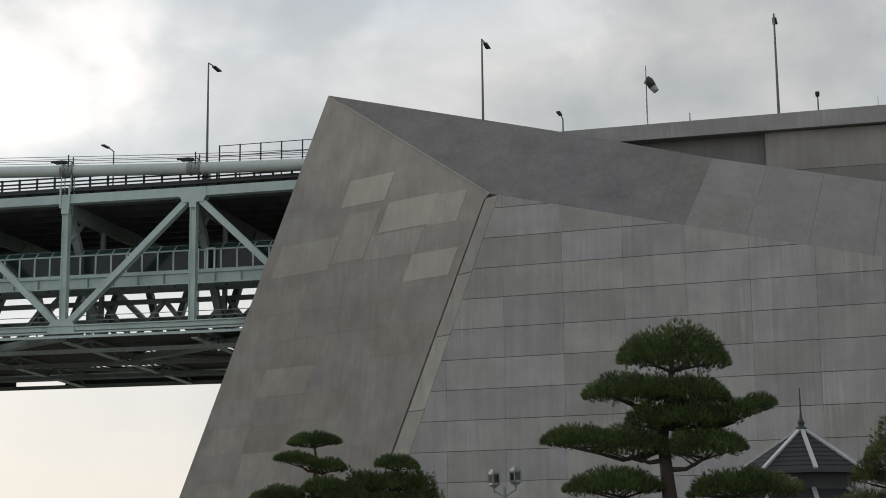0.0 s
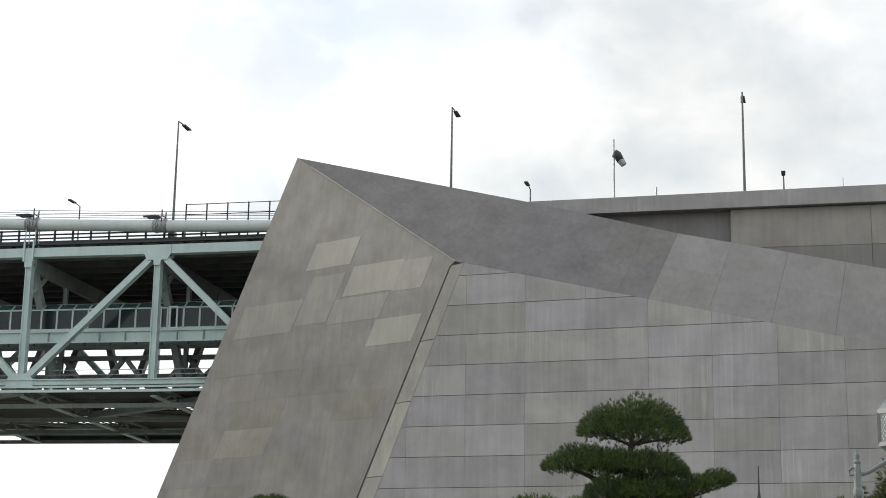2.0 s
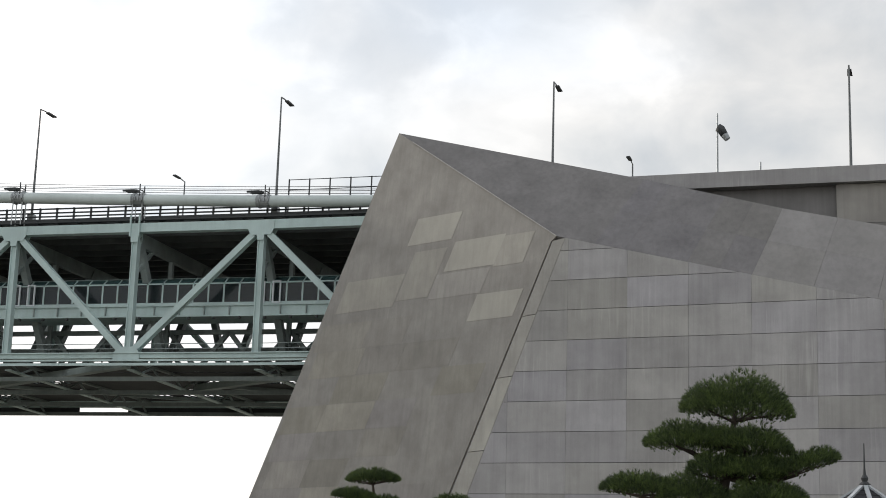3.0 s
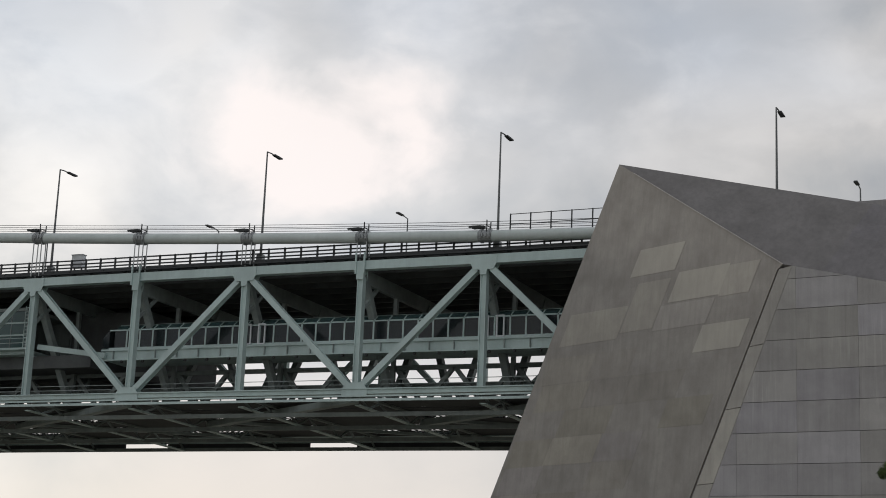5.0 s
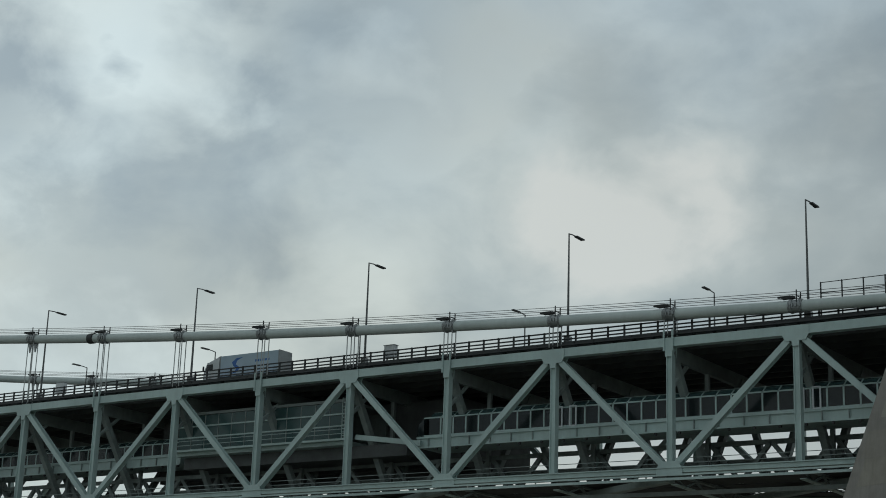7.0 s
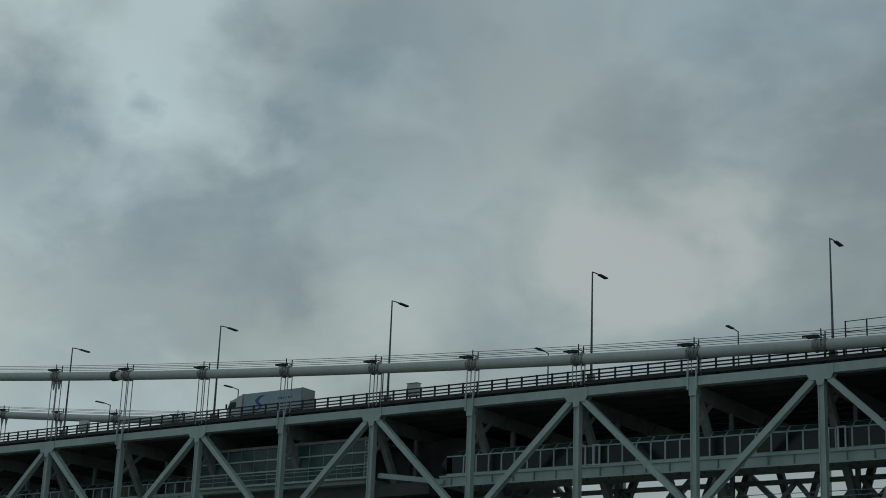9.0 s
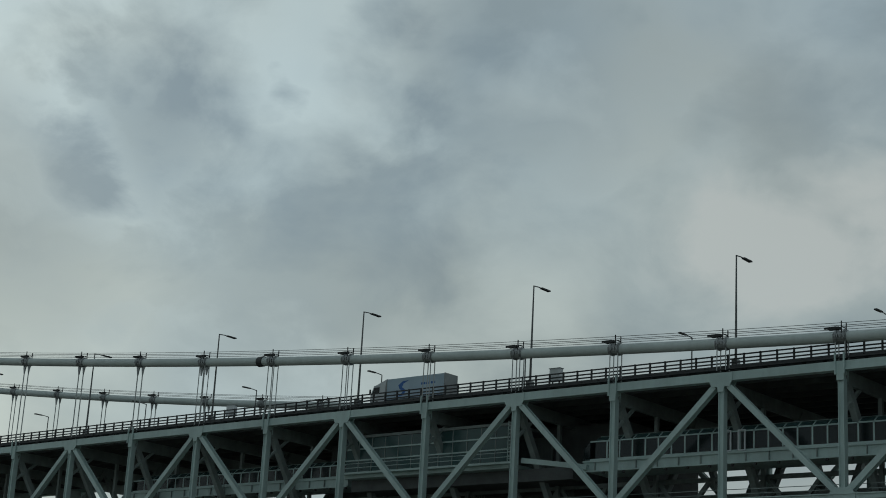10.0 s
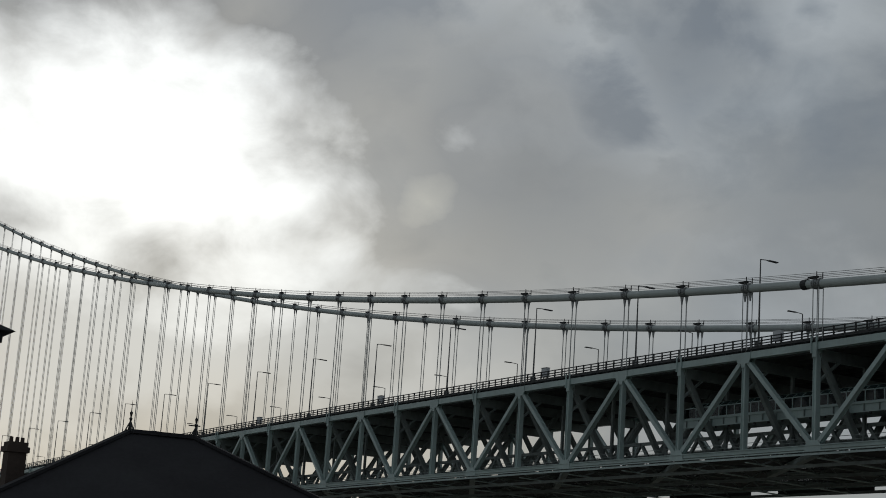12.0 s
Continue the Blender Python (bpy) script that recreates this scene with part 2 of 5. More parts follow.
# ---- mesh helpers ----
class Shape:
    """Gathers vertices and faces of one mesh."""

    def __init__(self):
        self.v, self.f = [], []

    def add(self, verts, faces):
        o = len(self.v)
        self.v += [tuple(p) for p in verts]
        self.f += [tuple(i + o for i in f) for f in faces]
        return self

    def hull(self, a, b):
        """Joins two loops of equal length into a closed solid."""
        k = len(a)
        return self.add([*a, *b], [tuple(range(k))[::-1], tuple(range(k, 2 * k)), *[(i, (i + 1) % k, (i + 1) % k + k, i + k) for i in range(k)]])

    def box(self, lo, hi):
        (x, y, z), (X, Y, Z) = lo, hi
        return self.hull([(x, y, z), (X, y, z), (X, Y, z), (x, Y, z)], [(x, y, Z), (X, y, Z), (X, Y, Z), (x, Y, Z)])

    def beam(self, p, q, w, h=None, up=(0, 0, 1)):
        h = h or w
        p, q = Vector(p), Vector(q)
        d = (q - p).normalized()
        s = d.cross(Vector(up))
        s = s.normalized() if s.length > 1e-4 else Vector((1, 0, 0))
        u = s.cross(d)
        ring = [s * w / 2 * a + u * h / 2 * b for a, b in ((-1, -1), (1, -1), (1, 1), (-1, 1))]
        return self.hull([p + r for r in ring], [q + r for r in ring])

    def tube(self, pts, r, sides=8, cap=True):
        pts = [Vector(p) for p in pts]
        rs = r if isinstance(r, (list, tuple)) else [r] * len(pts)
        o, k = len(self.v), sides
        for i, p in enumerate(pts):
            d = (pts[min(i + 1, len(pts) - 1)] - pts[max(i - 1, 0)]).normalized()
            s = d.cross(Vector((0, 0, 1)) if abs(d.z) < 0.95 else Vector((0, 1, 0))).normalized()
            u = s.cross(d)
            self.v += [tuple(p + rs[i] * (math.cos(2 * math.pi * j / k) * s + math.sin(2 * math.pi * j / k) * u)) for j in range(k)]
        for i in range(len(pts) - 1):
            self.f += [(o + i * k + j, o + i * k + (j + 1) % k, o + (i + 1) * k + (j + 1) % k, o + (i + 1) * k + j) for j in range(k)]
        if cap:
            self.f += [tuple(o + j for j in range(k))[::-1], tuple(o + (len(pts) - 1) * k + j for j in range(k))]
        return self

    def lathe(self, axis, profile, sides=12):
        """Rings of (radius, z) round an upright axis through (x, y)."""
        return self.tube([(*axis, z + 1e-4 * i) for i, (_, z) in enumerate(profile)], [r for r, _ in profile], sides)

    def mesh(self, name, material, smooth=False):
        me = bpy.data.meshes.new(name)
        me.from_pydata(self.v, [], self.f)
        me.validate()
        bm = bmesh.new()
        bm.from_mesh(me)
        bmesh.ops.recalc_face_normals(bm, faces=bm.faces)
        bm.to_mesh(me)
        bm.free()
        if smooth:
            me.shade_smooth()
        me.materials.append(material)
        return me


def part(name, shape, material, parent, label="", smooth=False, m=None):
    """One mesh object under a thing or a part; shape may be a ready mesh that alike parts share."""
    ob = new(name, shape if isinstance(shape, bpy.types.Mesh) else shape.mesh(name, material, smooth))
    ob.parent = parent
    if m is not None:
        ob.matrix_local = m
    return tagged(ob, label)


def thing(name, label, category, group="", kind="", at=(0, 0, 0)):
    ob = new(name)
    ob.location = at
    return tagged(ob, label, category, group, kind)


# ---- ground ----
# Unseen ground; its pale tone throws light up under bridge and wall.
ground = new("ground", Shape().box((-4000, -4000, -0.5), (4000, 4000, 0)).mesh("ground", GROUND_BOUNCE))
tagged(ground, "flat unseen ground, pale so that it bounces light upward", "ground", kind="structure")

# ---- the bridge: a line of panels that runs away to the west ----
XA, YN, WIDE, PANEL, DEEP = -63.47, 154.7, 35.5, 14.2, 13.55
FIRST, LAST = -1, 60


def level(s):
    return 39.8 + (0.007 * s - 0.000031 * s * s if s > 0 else 0.0)


def spot(k, y=0.0, z=0.0):
    """A place on the bridge: panel points along, metres across from the near truss, metres above its top chord."""
    s = PANEL * k
    return Vector((XA - s, YN + y, level(s) + z))


def slope(k):
    a, b = spot(k), spot(k + 1)
    return math.atan2(b.z - a.z, PANEL)


def build_truss():
    truss = thing("stiffening_truss", "pale green painted steel truss girder carrying the bridge deck", "bridge truss")
    top = Shape().beam((0.5, 0, 0.22), (-PANEL + 0.5, 0, 0.22), 0.85, 0.86).box((-PANEL + 0.5, -0.5, -0.32), (0.5, 0.5, -0.22))
    top = top.mesh("top_chord", STEEL)
    low = Shape().beam((0, 0, 0.1), (-PANEL, 0, 0.1), 0.85, 0.5).box((-PANEL, -0.62, 0.32), (0, 0.62, 0.43)).box((-PANEL, -0.72, -0.5), (0, -0.6, -0.32))
    low = low.box((-PANEL, -0.66, -0.95), (0, -0.5, -0.68)).mesh("bottom_chord", STEEL)
    up = Shape().beam((0, 0, -DEEP + 0.4), (0, 0, -0.3), 0.5, 0.5)
    for e in (-0.29, 0.29):
        up.box((e - 0.045, -0.4, -DEEP + 0.4), (e + 0.045, 0.4, -0.3))
    up = up.mesh("vertical", STEEL)
    dia = []
    for a, b in ((0.0, -DEEP), (-DEEP, 0.0)):
        p, q = Vector((0, 0, a)), Vector((-PANEL, 0, b))
        d = (q - p).normalized()
        sh = Shape().beam(p + d * 1.2, q - d * 1.2, 0.55, 0.5)
        sh.beam(p + d * 1.2 + Vector((0, 0.36, 0)), q - d * 1.2 + Vector((0, 0.36, 0)), 0.08, 0.64)
        sh.beam(p + d * 1.2 - Vector((0, 0.36, 0)), q - d * 1.2 - Vector((0, 0.36, 0)), 0.08, 0.64)
        dia.append(sh.mesh("diagonal", STEEL))
    def plate(outline):
        s = Shape()
        for y in (-0.52, 0.45):
            s.hull([(x, y, z) for x, z in outline], [(x, y + 0.07, z) for x, z in outline])
        return s
    g_top = plate([(-1.45, 0.62), (1.45, 0.62), (1.45, -0.3), (1.1, -0.95), (0.42, -0.95), (0.34, -1.5), (-0.34, -1.5), (-0.42, -0.95), (-1.1, -0.95), (-1.45, -0.3)]).mesh("gusset_plate", STEEL)
    g_mid = plate([(-0.55, 0.62), (0.55, 0.62), (0.4, -1.4), (-0.4, -1.4)])
    for e in (-0.5, 0.5):
        g_mid.box((e - 0.08, -0.7, -0.8), (e + 0.08, -0.524, 1.5))
    g_mid = g_mid.mesh("gusset_plate", STEEL)
    g_low = plate([(-1.5, -0.4), (1.5, -0.4), (1.5, 0.3), (1.0, 1.05), (-1.0, 1.05), (-1.5, 0.3)]).mesh("gusset_plate", STEEL)
    frame_top = Shape().beam((0, 0, -0.9), (0, WIDE, -0.9), 0.5, 1.5).mesh("cross_beam", STEEL_IN_SHADE)
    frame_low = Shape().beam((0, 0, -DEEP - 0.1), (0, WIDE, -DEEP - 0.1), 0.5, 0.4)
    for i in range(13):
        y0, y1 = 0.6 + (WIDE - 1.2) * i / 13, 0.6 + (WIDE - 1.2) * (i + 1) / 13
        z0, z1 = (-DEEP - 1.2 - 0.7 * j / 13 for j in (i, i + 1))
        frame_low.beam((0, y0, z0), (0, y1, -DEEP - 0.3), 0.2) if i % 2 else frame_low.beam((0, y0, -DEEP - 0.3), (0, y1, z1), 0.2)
    frame_low = frame_low.mesh("cross_beam", STEEL_IN_SHADE)
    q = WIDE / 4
    strut_a = Shape().beam((0, 0.4, -0.7), (0, q, -DEEP), 0.75).mesh("sway_strut", STEEL_IN_SHADE)
    strut_b = Shape().beam((0, q, -DEEP), (0, 2 * q, -0.7), 0.72).mesh("sway_strut", STEEL_IN_SHADE)
    strut_c = Shape().beam((0, 2 * q, -0.7), (0, 3 * q, -DEEP), 0.72).mesh("sway_strut", STEEL_IN_SHADE)
    strut_d = Shape().beam((0, 3 * q, -DEEP), (0, 4 * q, -0.7), 0.75).mesh("sway_strut", STEEL_IN_SHADE)
    hung = Shape().beam((0, q, -1), (0, q, -DEEP), 0.45).mesh("hanger_post", STEEL_IN_SHADE)
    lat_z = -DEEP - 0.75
    lat_a = Shape().beam((0, 0, lat_z), (-2 * PANEL, WIDE / 2, lat_z), 1.0, 0.7).mesh("lateral_brace", STEEL_UNDER_SHADE)
    lat_b = Shape().beam((0, WIDE, -DEEP - 0.35), (-2 * PANEL, WIDE / 2, -DEEP - 0.35), 0.6, 0.35).mesh("lateral_brace", STEEL_UNDER_SHADE)
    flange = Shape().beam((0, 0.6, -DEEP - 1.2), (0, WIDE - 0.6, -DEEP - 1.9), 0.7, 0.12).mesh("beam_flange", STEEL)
    knee = Shape().beam((0, 0.3, -4.6), (0, 4.2, -1.4), 0.34).mesh("knee_brace", STEEL_UNDER_SHADE)
    for k in range(FIRST, LAST + 1):
        tilt = Matrix.Rotation(slope(k), 4, "Y")
        for y in (0.0, WIDE):
            here = Matrix.Translation(spot(k, y))
            part("top_chord", top, None, truss, m=here @ tilt)
            part("bottom_chord", low, None, truss, m=Matrix.Translation(spot(k, y, -DEEP)) @ tilt)
            part("vertical", up, None, truss, m=here)
            part("diagonal", dia[k % 2], None, truss, m=here @ tilt)
            part("gusset_plate", g_mid if k % 2 else g_top, None, truss, m=here)
            if k % 2:
                part("gusset_plate", g_low, None, truss, m=Matrix.Translation(spot(k, y, -DEEP)))
        here = Matrix.Translation(spot(k))
        for name, me in (("cross_beam", frame_top), ("cross_beam", frame_low), ("sway_strut", strut_a), ("sway_strut", strut_b),
                         ("sway_strut", strut_c), ("sway_strut", strut_d), ("hanger_post", hung)):
            part(name, me, None, truss, m=here)
        part("beam_flange", flange, None, truss, m=here)
        part("knee_brace", knee, None, truss, m=here)
        if k % 2:
            for me in (lat_a, lat_b):
                part("lateral_brace", me, None, truss, m=here @ tilt)
    return truss


build_truss()


def strip(y0, y1, z0, z1, k0=FIRST, k1=LAST, step=1.0):
    """A long slab along the bridge."""
    s = Shape()
    bays = max(1, round((k1 - k0) / step))
    cuts = [k0 + (k1 - k0) * i / bays for i in range(bays + 1)]
    ends = [[spot(k, y0, z0), spot(k, y1, z0), spot(k, y1, z1), spot(k, y0, z1)] for k in cuts]
    for e in ends:
        s.v += [tuple(p) for p in e]
    for i in range(len(ends) - 1):
        s.f += [(4 * i + j, 4 * i + (j + 1) % 4, 4 * i + 4 + (j + 1) % 4, 4 * i + 4 + j) for j in range(4)]
    s.f += [(0, 1, 2, 3), tuple(4 * (len(ends) - 1) + j for j in (3, 2, 1, 0))]
    return s


deck = tagged(new("bridge_deck", strip(0.9, WIDE - 0.9, 1.05, 1.5, FIRST - 6, LAST).mesh("bridge_deck", SOFFIT_SHADE)),
              "bridge deck slab with an asphalt roadway, underside shade in its colour", "bridge deck", kind="structure")
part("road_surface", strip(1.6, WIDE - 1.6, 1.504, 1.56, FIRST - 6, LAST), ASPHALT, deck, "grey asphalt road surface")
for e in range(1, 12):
    part("stringer", strip(e * 3.0 - 0.15, e * 3.0 + 0.15, 0.0, 1.046), SOFFIT_SHADE, deck)
for y in (0.55, WIDE - 0.9):
    part("edge_beam", strip(y, y + 0.35, 1.2, 1.62, FIRST - 6, LAST), DARKMETAL, deck, "dark steel edge beam")
bracket = Shape().hull([(-0.1, -0.5, 1.2), (0.1, -0.5, 1.2), (0.1, 0.9, 0.7), (-0.1, 0.9, 0.7)], [(-0.1, -0.5, 1.32), (0.1, -0.5, 1.32), (0.1, 0.9, 1.196), (-0.1, 0.9, 1.196)]).mesh("bracket", DARKMETAL)
for i in range(240):
    part("bracket", bracket, None, deck, m=Matrix.Translation(spot(FIRST + i / 6, 0.3)))
part("duct", strip(-0.25, 0.05, 1.0, 1.16), DARKMETAL, deck, "dark cable duct along the deck edge")
lower = thing("maintenance_floor", "grated service walkways hung under the bridge truss, underside shade in their colour", "walkway")
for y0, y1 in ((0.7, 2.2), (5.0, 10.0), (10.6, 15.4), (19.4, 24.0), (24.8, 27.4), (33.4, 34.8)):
    part("grating", strip(y0, y1, -DEEP - 0.1, -DEEP), UNDERSIDE_SHADE, lower)


def open_bay(k, y0, y1, cross):
    """A bay of the floor that holds open bars only, so that the sky shows through."""
    part("grating", strip(y0, y1, -DEEP - 0.1, -DEEP, k + 0.53, k + 0.6, 0.07), UNDERSIDE_SHADE, lower)
    if k < 18:
        for i in range(14):
            part("floor_bar", Shape().beam(spot(k + 0.17 + 0.058 * i, y0, -DEEP), spot(k + 0.17 + 0.058 * i, y1, -DEEP), 0.11, 0.08), UNDERSIDE_SHADE, lower)
        for y in cross:
            part("floor_bar", strip(y - 0.05, y + 0.05, -DEEP - 0.04, -DEEP + 0.04, k + 0.15, k + 0.95, 0.4), UNDERSIDE_SHADE, lower)


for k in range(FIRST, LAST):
    part("grating", strip(24.0, 24.8, -DEEP - 0.1, -DEEP, k + 0.3, k + 1.15, 0.85), UNDERSIDE_SHADE, lower)
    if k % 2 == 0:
        part("grating", strip(27.4, 33.4, -DEEP - 0.1, -DEEP, k - 0.05, k + 1.15, 1.2), UNDERSIDE_SHADE, lower)
        part("fascia", strip(35.0, 35.2, -DEEP - 1.75, -DEEP - 0.3, k + 0.68, k + 2.2, 0.76), UNDERSIDE_SHADE, lower)
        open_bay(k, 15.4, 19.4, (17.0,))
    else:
        part("grating", strip(15.4, 19.4, -DEEP - 0.1, -DEEP, k - 0.05, k + 1.15, 1.2), UNDERSIDE_SHADE, lower)
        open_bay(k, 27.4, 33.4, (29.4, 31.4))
for y in (3.2, 14.0, 24.6, 34.4):
    part("traveller_rail", strip(y, y + 0.3, -DEEP - 2.0, -DEEP - 1.55), STEEL_IN_SHADE, lower)
for y in (0.75, 8.0, 17.2, 26.0, 34.7):
    for z in (0.5, 1.0, 1.5):
        part("hand_rail", strip(y, y + 0.06, -DEEP + z, -DEEP + z + 0.07), STEEL_IN_SHADE, lower)


rail_post = Shape().box((-0.06, -0.06, 0), (0.06, 0.06, 1.55)).mesh("rail_post", STEEL_IN_SHADE)
for y in (8.0, 17.2, 26.0, 34.7):
    for i in range(100):
        part("rail_post", rail_post, None, lower, m=Matrix.Translation(spot(FIRST + i / 4, y, -DEEP)))
service = thing("service_truss", "inner steel truss under the bridge roadway, shade in its paint", "truss")
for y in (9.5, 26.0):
    part("chord", strip(y - 0.2, y + 0.2, -9.6, -9.1), STEEL_IN_SHADE, service)
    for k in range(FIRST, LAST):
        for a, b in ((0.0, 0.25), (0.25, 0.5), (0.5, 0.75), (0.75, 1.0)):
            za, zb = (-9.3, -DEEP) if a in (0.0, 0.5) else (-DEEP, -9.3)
            part("web_member", Shape().beam(spot(k + a, y, za), spot(k + b, y, zb), 0.46), STEEL_IN_SHADE, service)
part("service_pipe", strip(12.0, 13.0, -11.6, -10.7), STEEL_IN_SHADE, service, "grey service pipe")


def build_railing(y, post_far):
    rail = thing("deck_railing", "dark steel guard railing along the edge of the bridge deck", "railing", "deck railings")
    for z in (2.0, 2.4, 2.85):
        part("rail", strip(y - 0.06, y + 0.06, z - 0.08, z + 0.07), DARKMETAL, rail)
    post = Shape().box((-0.09, -0.09, 1.5), (0.09, 0.09, 2.95)).mesh("post", DARKMETAL)
    rest, n = Shape(), 0
    k = FIRST * 1.0
    while k < LAST:
        p = spot(k, y)
        if k < post_far:
            part("post", post, None, rail, m=Matrix.Translation(p))
        else:
            rest.box(p + Vector((-0.09, -0.09, 1.5)), p + Vector((0.09, 0.09, 2.95)))
        k += 1 / 7
    tagged(part("post_row", rest, DARKMETAL, rail), kind="stuff")


build_railing(1.0, 30)
build_railing(WIDE - 1.0, 10)


# ---- main cables ----
def cable_z(k):
    return 2.7 + 0.53 * k + 0.0475 * k * k


def build_cable(y, label, lag=0.0):
    cable = thing("main_cable", label, "suspension cable", "main cables")
    line = [spot(k / 2, y, cable_z(k / 2)) for k in range(-6, 2 * LAST + 1)]
    part("cable_tube", Shape().tube(line, 0.61, 14), CABLE, cable, smooth=True)
    for dy in (-0.55, 0.55):
        for dz in (0.95, 1.4):
            part("hand_rope", Shape().tube([p + Vector((0, dy, dz)) for p in line], 0.03, 4), DARKMETAL, cable)
    band = Shape().tube([(0.75, 0, 0), (-0.75, 0, 0)], 0.68, 14)
    for x in (-0.62, -0.2, 0.2, 0.62):
        band.box((x - 0.07, -0.8, -0.2), (x + 0.07, 0.8, 0.2))
    for x in (-0.45, 0.45):
        band.tube([(x + 0.1, 0, 0), (x - 0.1, 0, 0)], 0.76, 14)
    band = band.mesh("cable_band", GALV)
    post = Shape()
    for dy in (-0.55, 0.55):
        post.beam((0.25, dy, 0.3), (0.25, dy, 1.6), 0.1)
    post.beam((0.25, -0.6, 1.0), (0.25, 0.6, 1.0), 0.09)
    post.box((-1.5, -0.3, 0.85), (-0.2, 0.3, 1.1)).box((-2.0, -0.1, 1.0), (-0.6, 0.1, 1.2))
    post = post.mesh("rope_post", DARKMETAL)
    for k in range(0, LAST):
        k -= lag
        zc = cable_z(k)
        tilt = Matrix.Rotation(slope(k) + math.atan2(cable_z(k + 0.5) - cable_z(k - 0.5), PANEL), 4, "Y")
        here = Matrix.Translation(spot(k, y, zc))
        part("cable_band", band, None, cable, m=here @ tilt)
        part("rope_post", post, None, cable, m=here)
        if k > 0:
            ropes = [(dx, dy) for dx in (-0.55, 0.55) for dy in ((-0.4, 0.4) if k < 9 else (0.0,))]
            h = Shape()
            for dx, dy in ropes:
                h.beam((dx, dy, -0.5), (dx, dy, 0.9 - zc), 0.09 if k < 9 else 0.12)
            part("hanger", h, ROPE, cable, m=here)
            clevis = Shape()
            for dx in (-0.55, 0.55):
                clevis.hull([(dx - 0.3, -0.12, -0.6), (dx + 0.3, -0.12, -0.6), (dx + 0.3, 0.12, -0.6), (dx - 0.3, 0.12, -0.6)],
                            [(dx - 0.08, -0.06, -1.9), (dx + 0.08, -0.06, -1.9), (dx + 0.08, 0.06, -1.9), (dx - 0.08, 0.06, -1.9)])
            if k >= 8:
                part("clevis", clevis, GALV, cable, m=here)
    return cable


near_cable = build_cable(0.0, "pale wrapped main suspension cable with clamped bands and hangers")
build_cable(WIDE, "pale wrapped main suspension cable on the seaward side", 0.25)
ring = Shape().tube([(0.5, 0, 0), (-0.5, 0, 0)], 0.72, 14)
part("clamp", ring, DARKMETAL, near_cable, "dark clamp ring", m=Matrix.Translation(spot(7.17, 0, cable_z(7.17))))


# ---- street lamps on the deck ----
def lamp_meshes():
    pole = Shape().tube([(0, 0, 1.35), (0, 0, 8.0), (0, 0, 14.33)], [0.16, 0.12, 0.085], 8)
    arm = Shape().tube([(0, 0, 14.28), (0, 0.9, 14.36), (0, 1.9, 14.36)], 0.07, 6)
    head = Shape().hull([(-0.2, 1.5, 14.28), (0.2, 1.5, 14.28), (0.2, 1.5, 14.44), (-0.2, 1.5, 14.44)],
                        [(-0.26, 3.2, 14.26), (0.26, 3.2, 14.26), (0.2, 3.2, 14.43), (-0.2, 3.2, 14.43)])
    base = Shape().box((-0.35, -0.35, 1.4), (0.35, 0.35, 2.3))
    return pole.mesh("pole", POLEGREY), arm.mesh("arm", POLEGREY), head.mesh("lamp_head", DARKMETAL), base.mesh("base", GALV)


POLE, ARM, HEAD, FOOT = lamp_meshes()


def deck_lamp(k, y, turned):
    p = spot(k, y)
    ob = thing("street_lamp", "grey tapered steel street lamp on the bridge deck", "street lamp", "deck street lamps")
    ob.matrix_world = Matrix.Translation(p + Vector((0.6, 0, 0.15))) @ Matrix.Rotation(math.pi if turned else 0.0, 4, "Z")
    for name, me in (("pole", POLE), ("arm", ARM), ("lamp_head", HEAD), ("base", FOOT)):
        part(name, me, None, ob)
    return ob


for k in (-4.11, -2.07, *range(0, LAST, 2)):
    deck_lamp(k, 1.7, False)
for k in range(-4, LAST, 2):
    deck_lamp(k - (0.2 if k > -1 else 0.27 if k > -3 else 0.36), WIDE - 1.7, True)


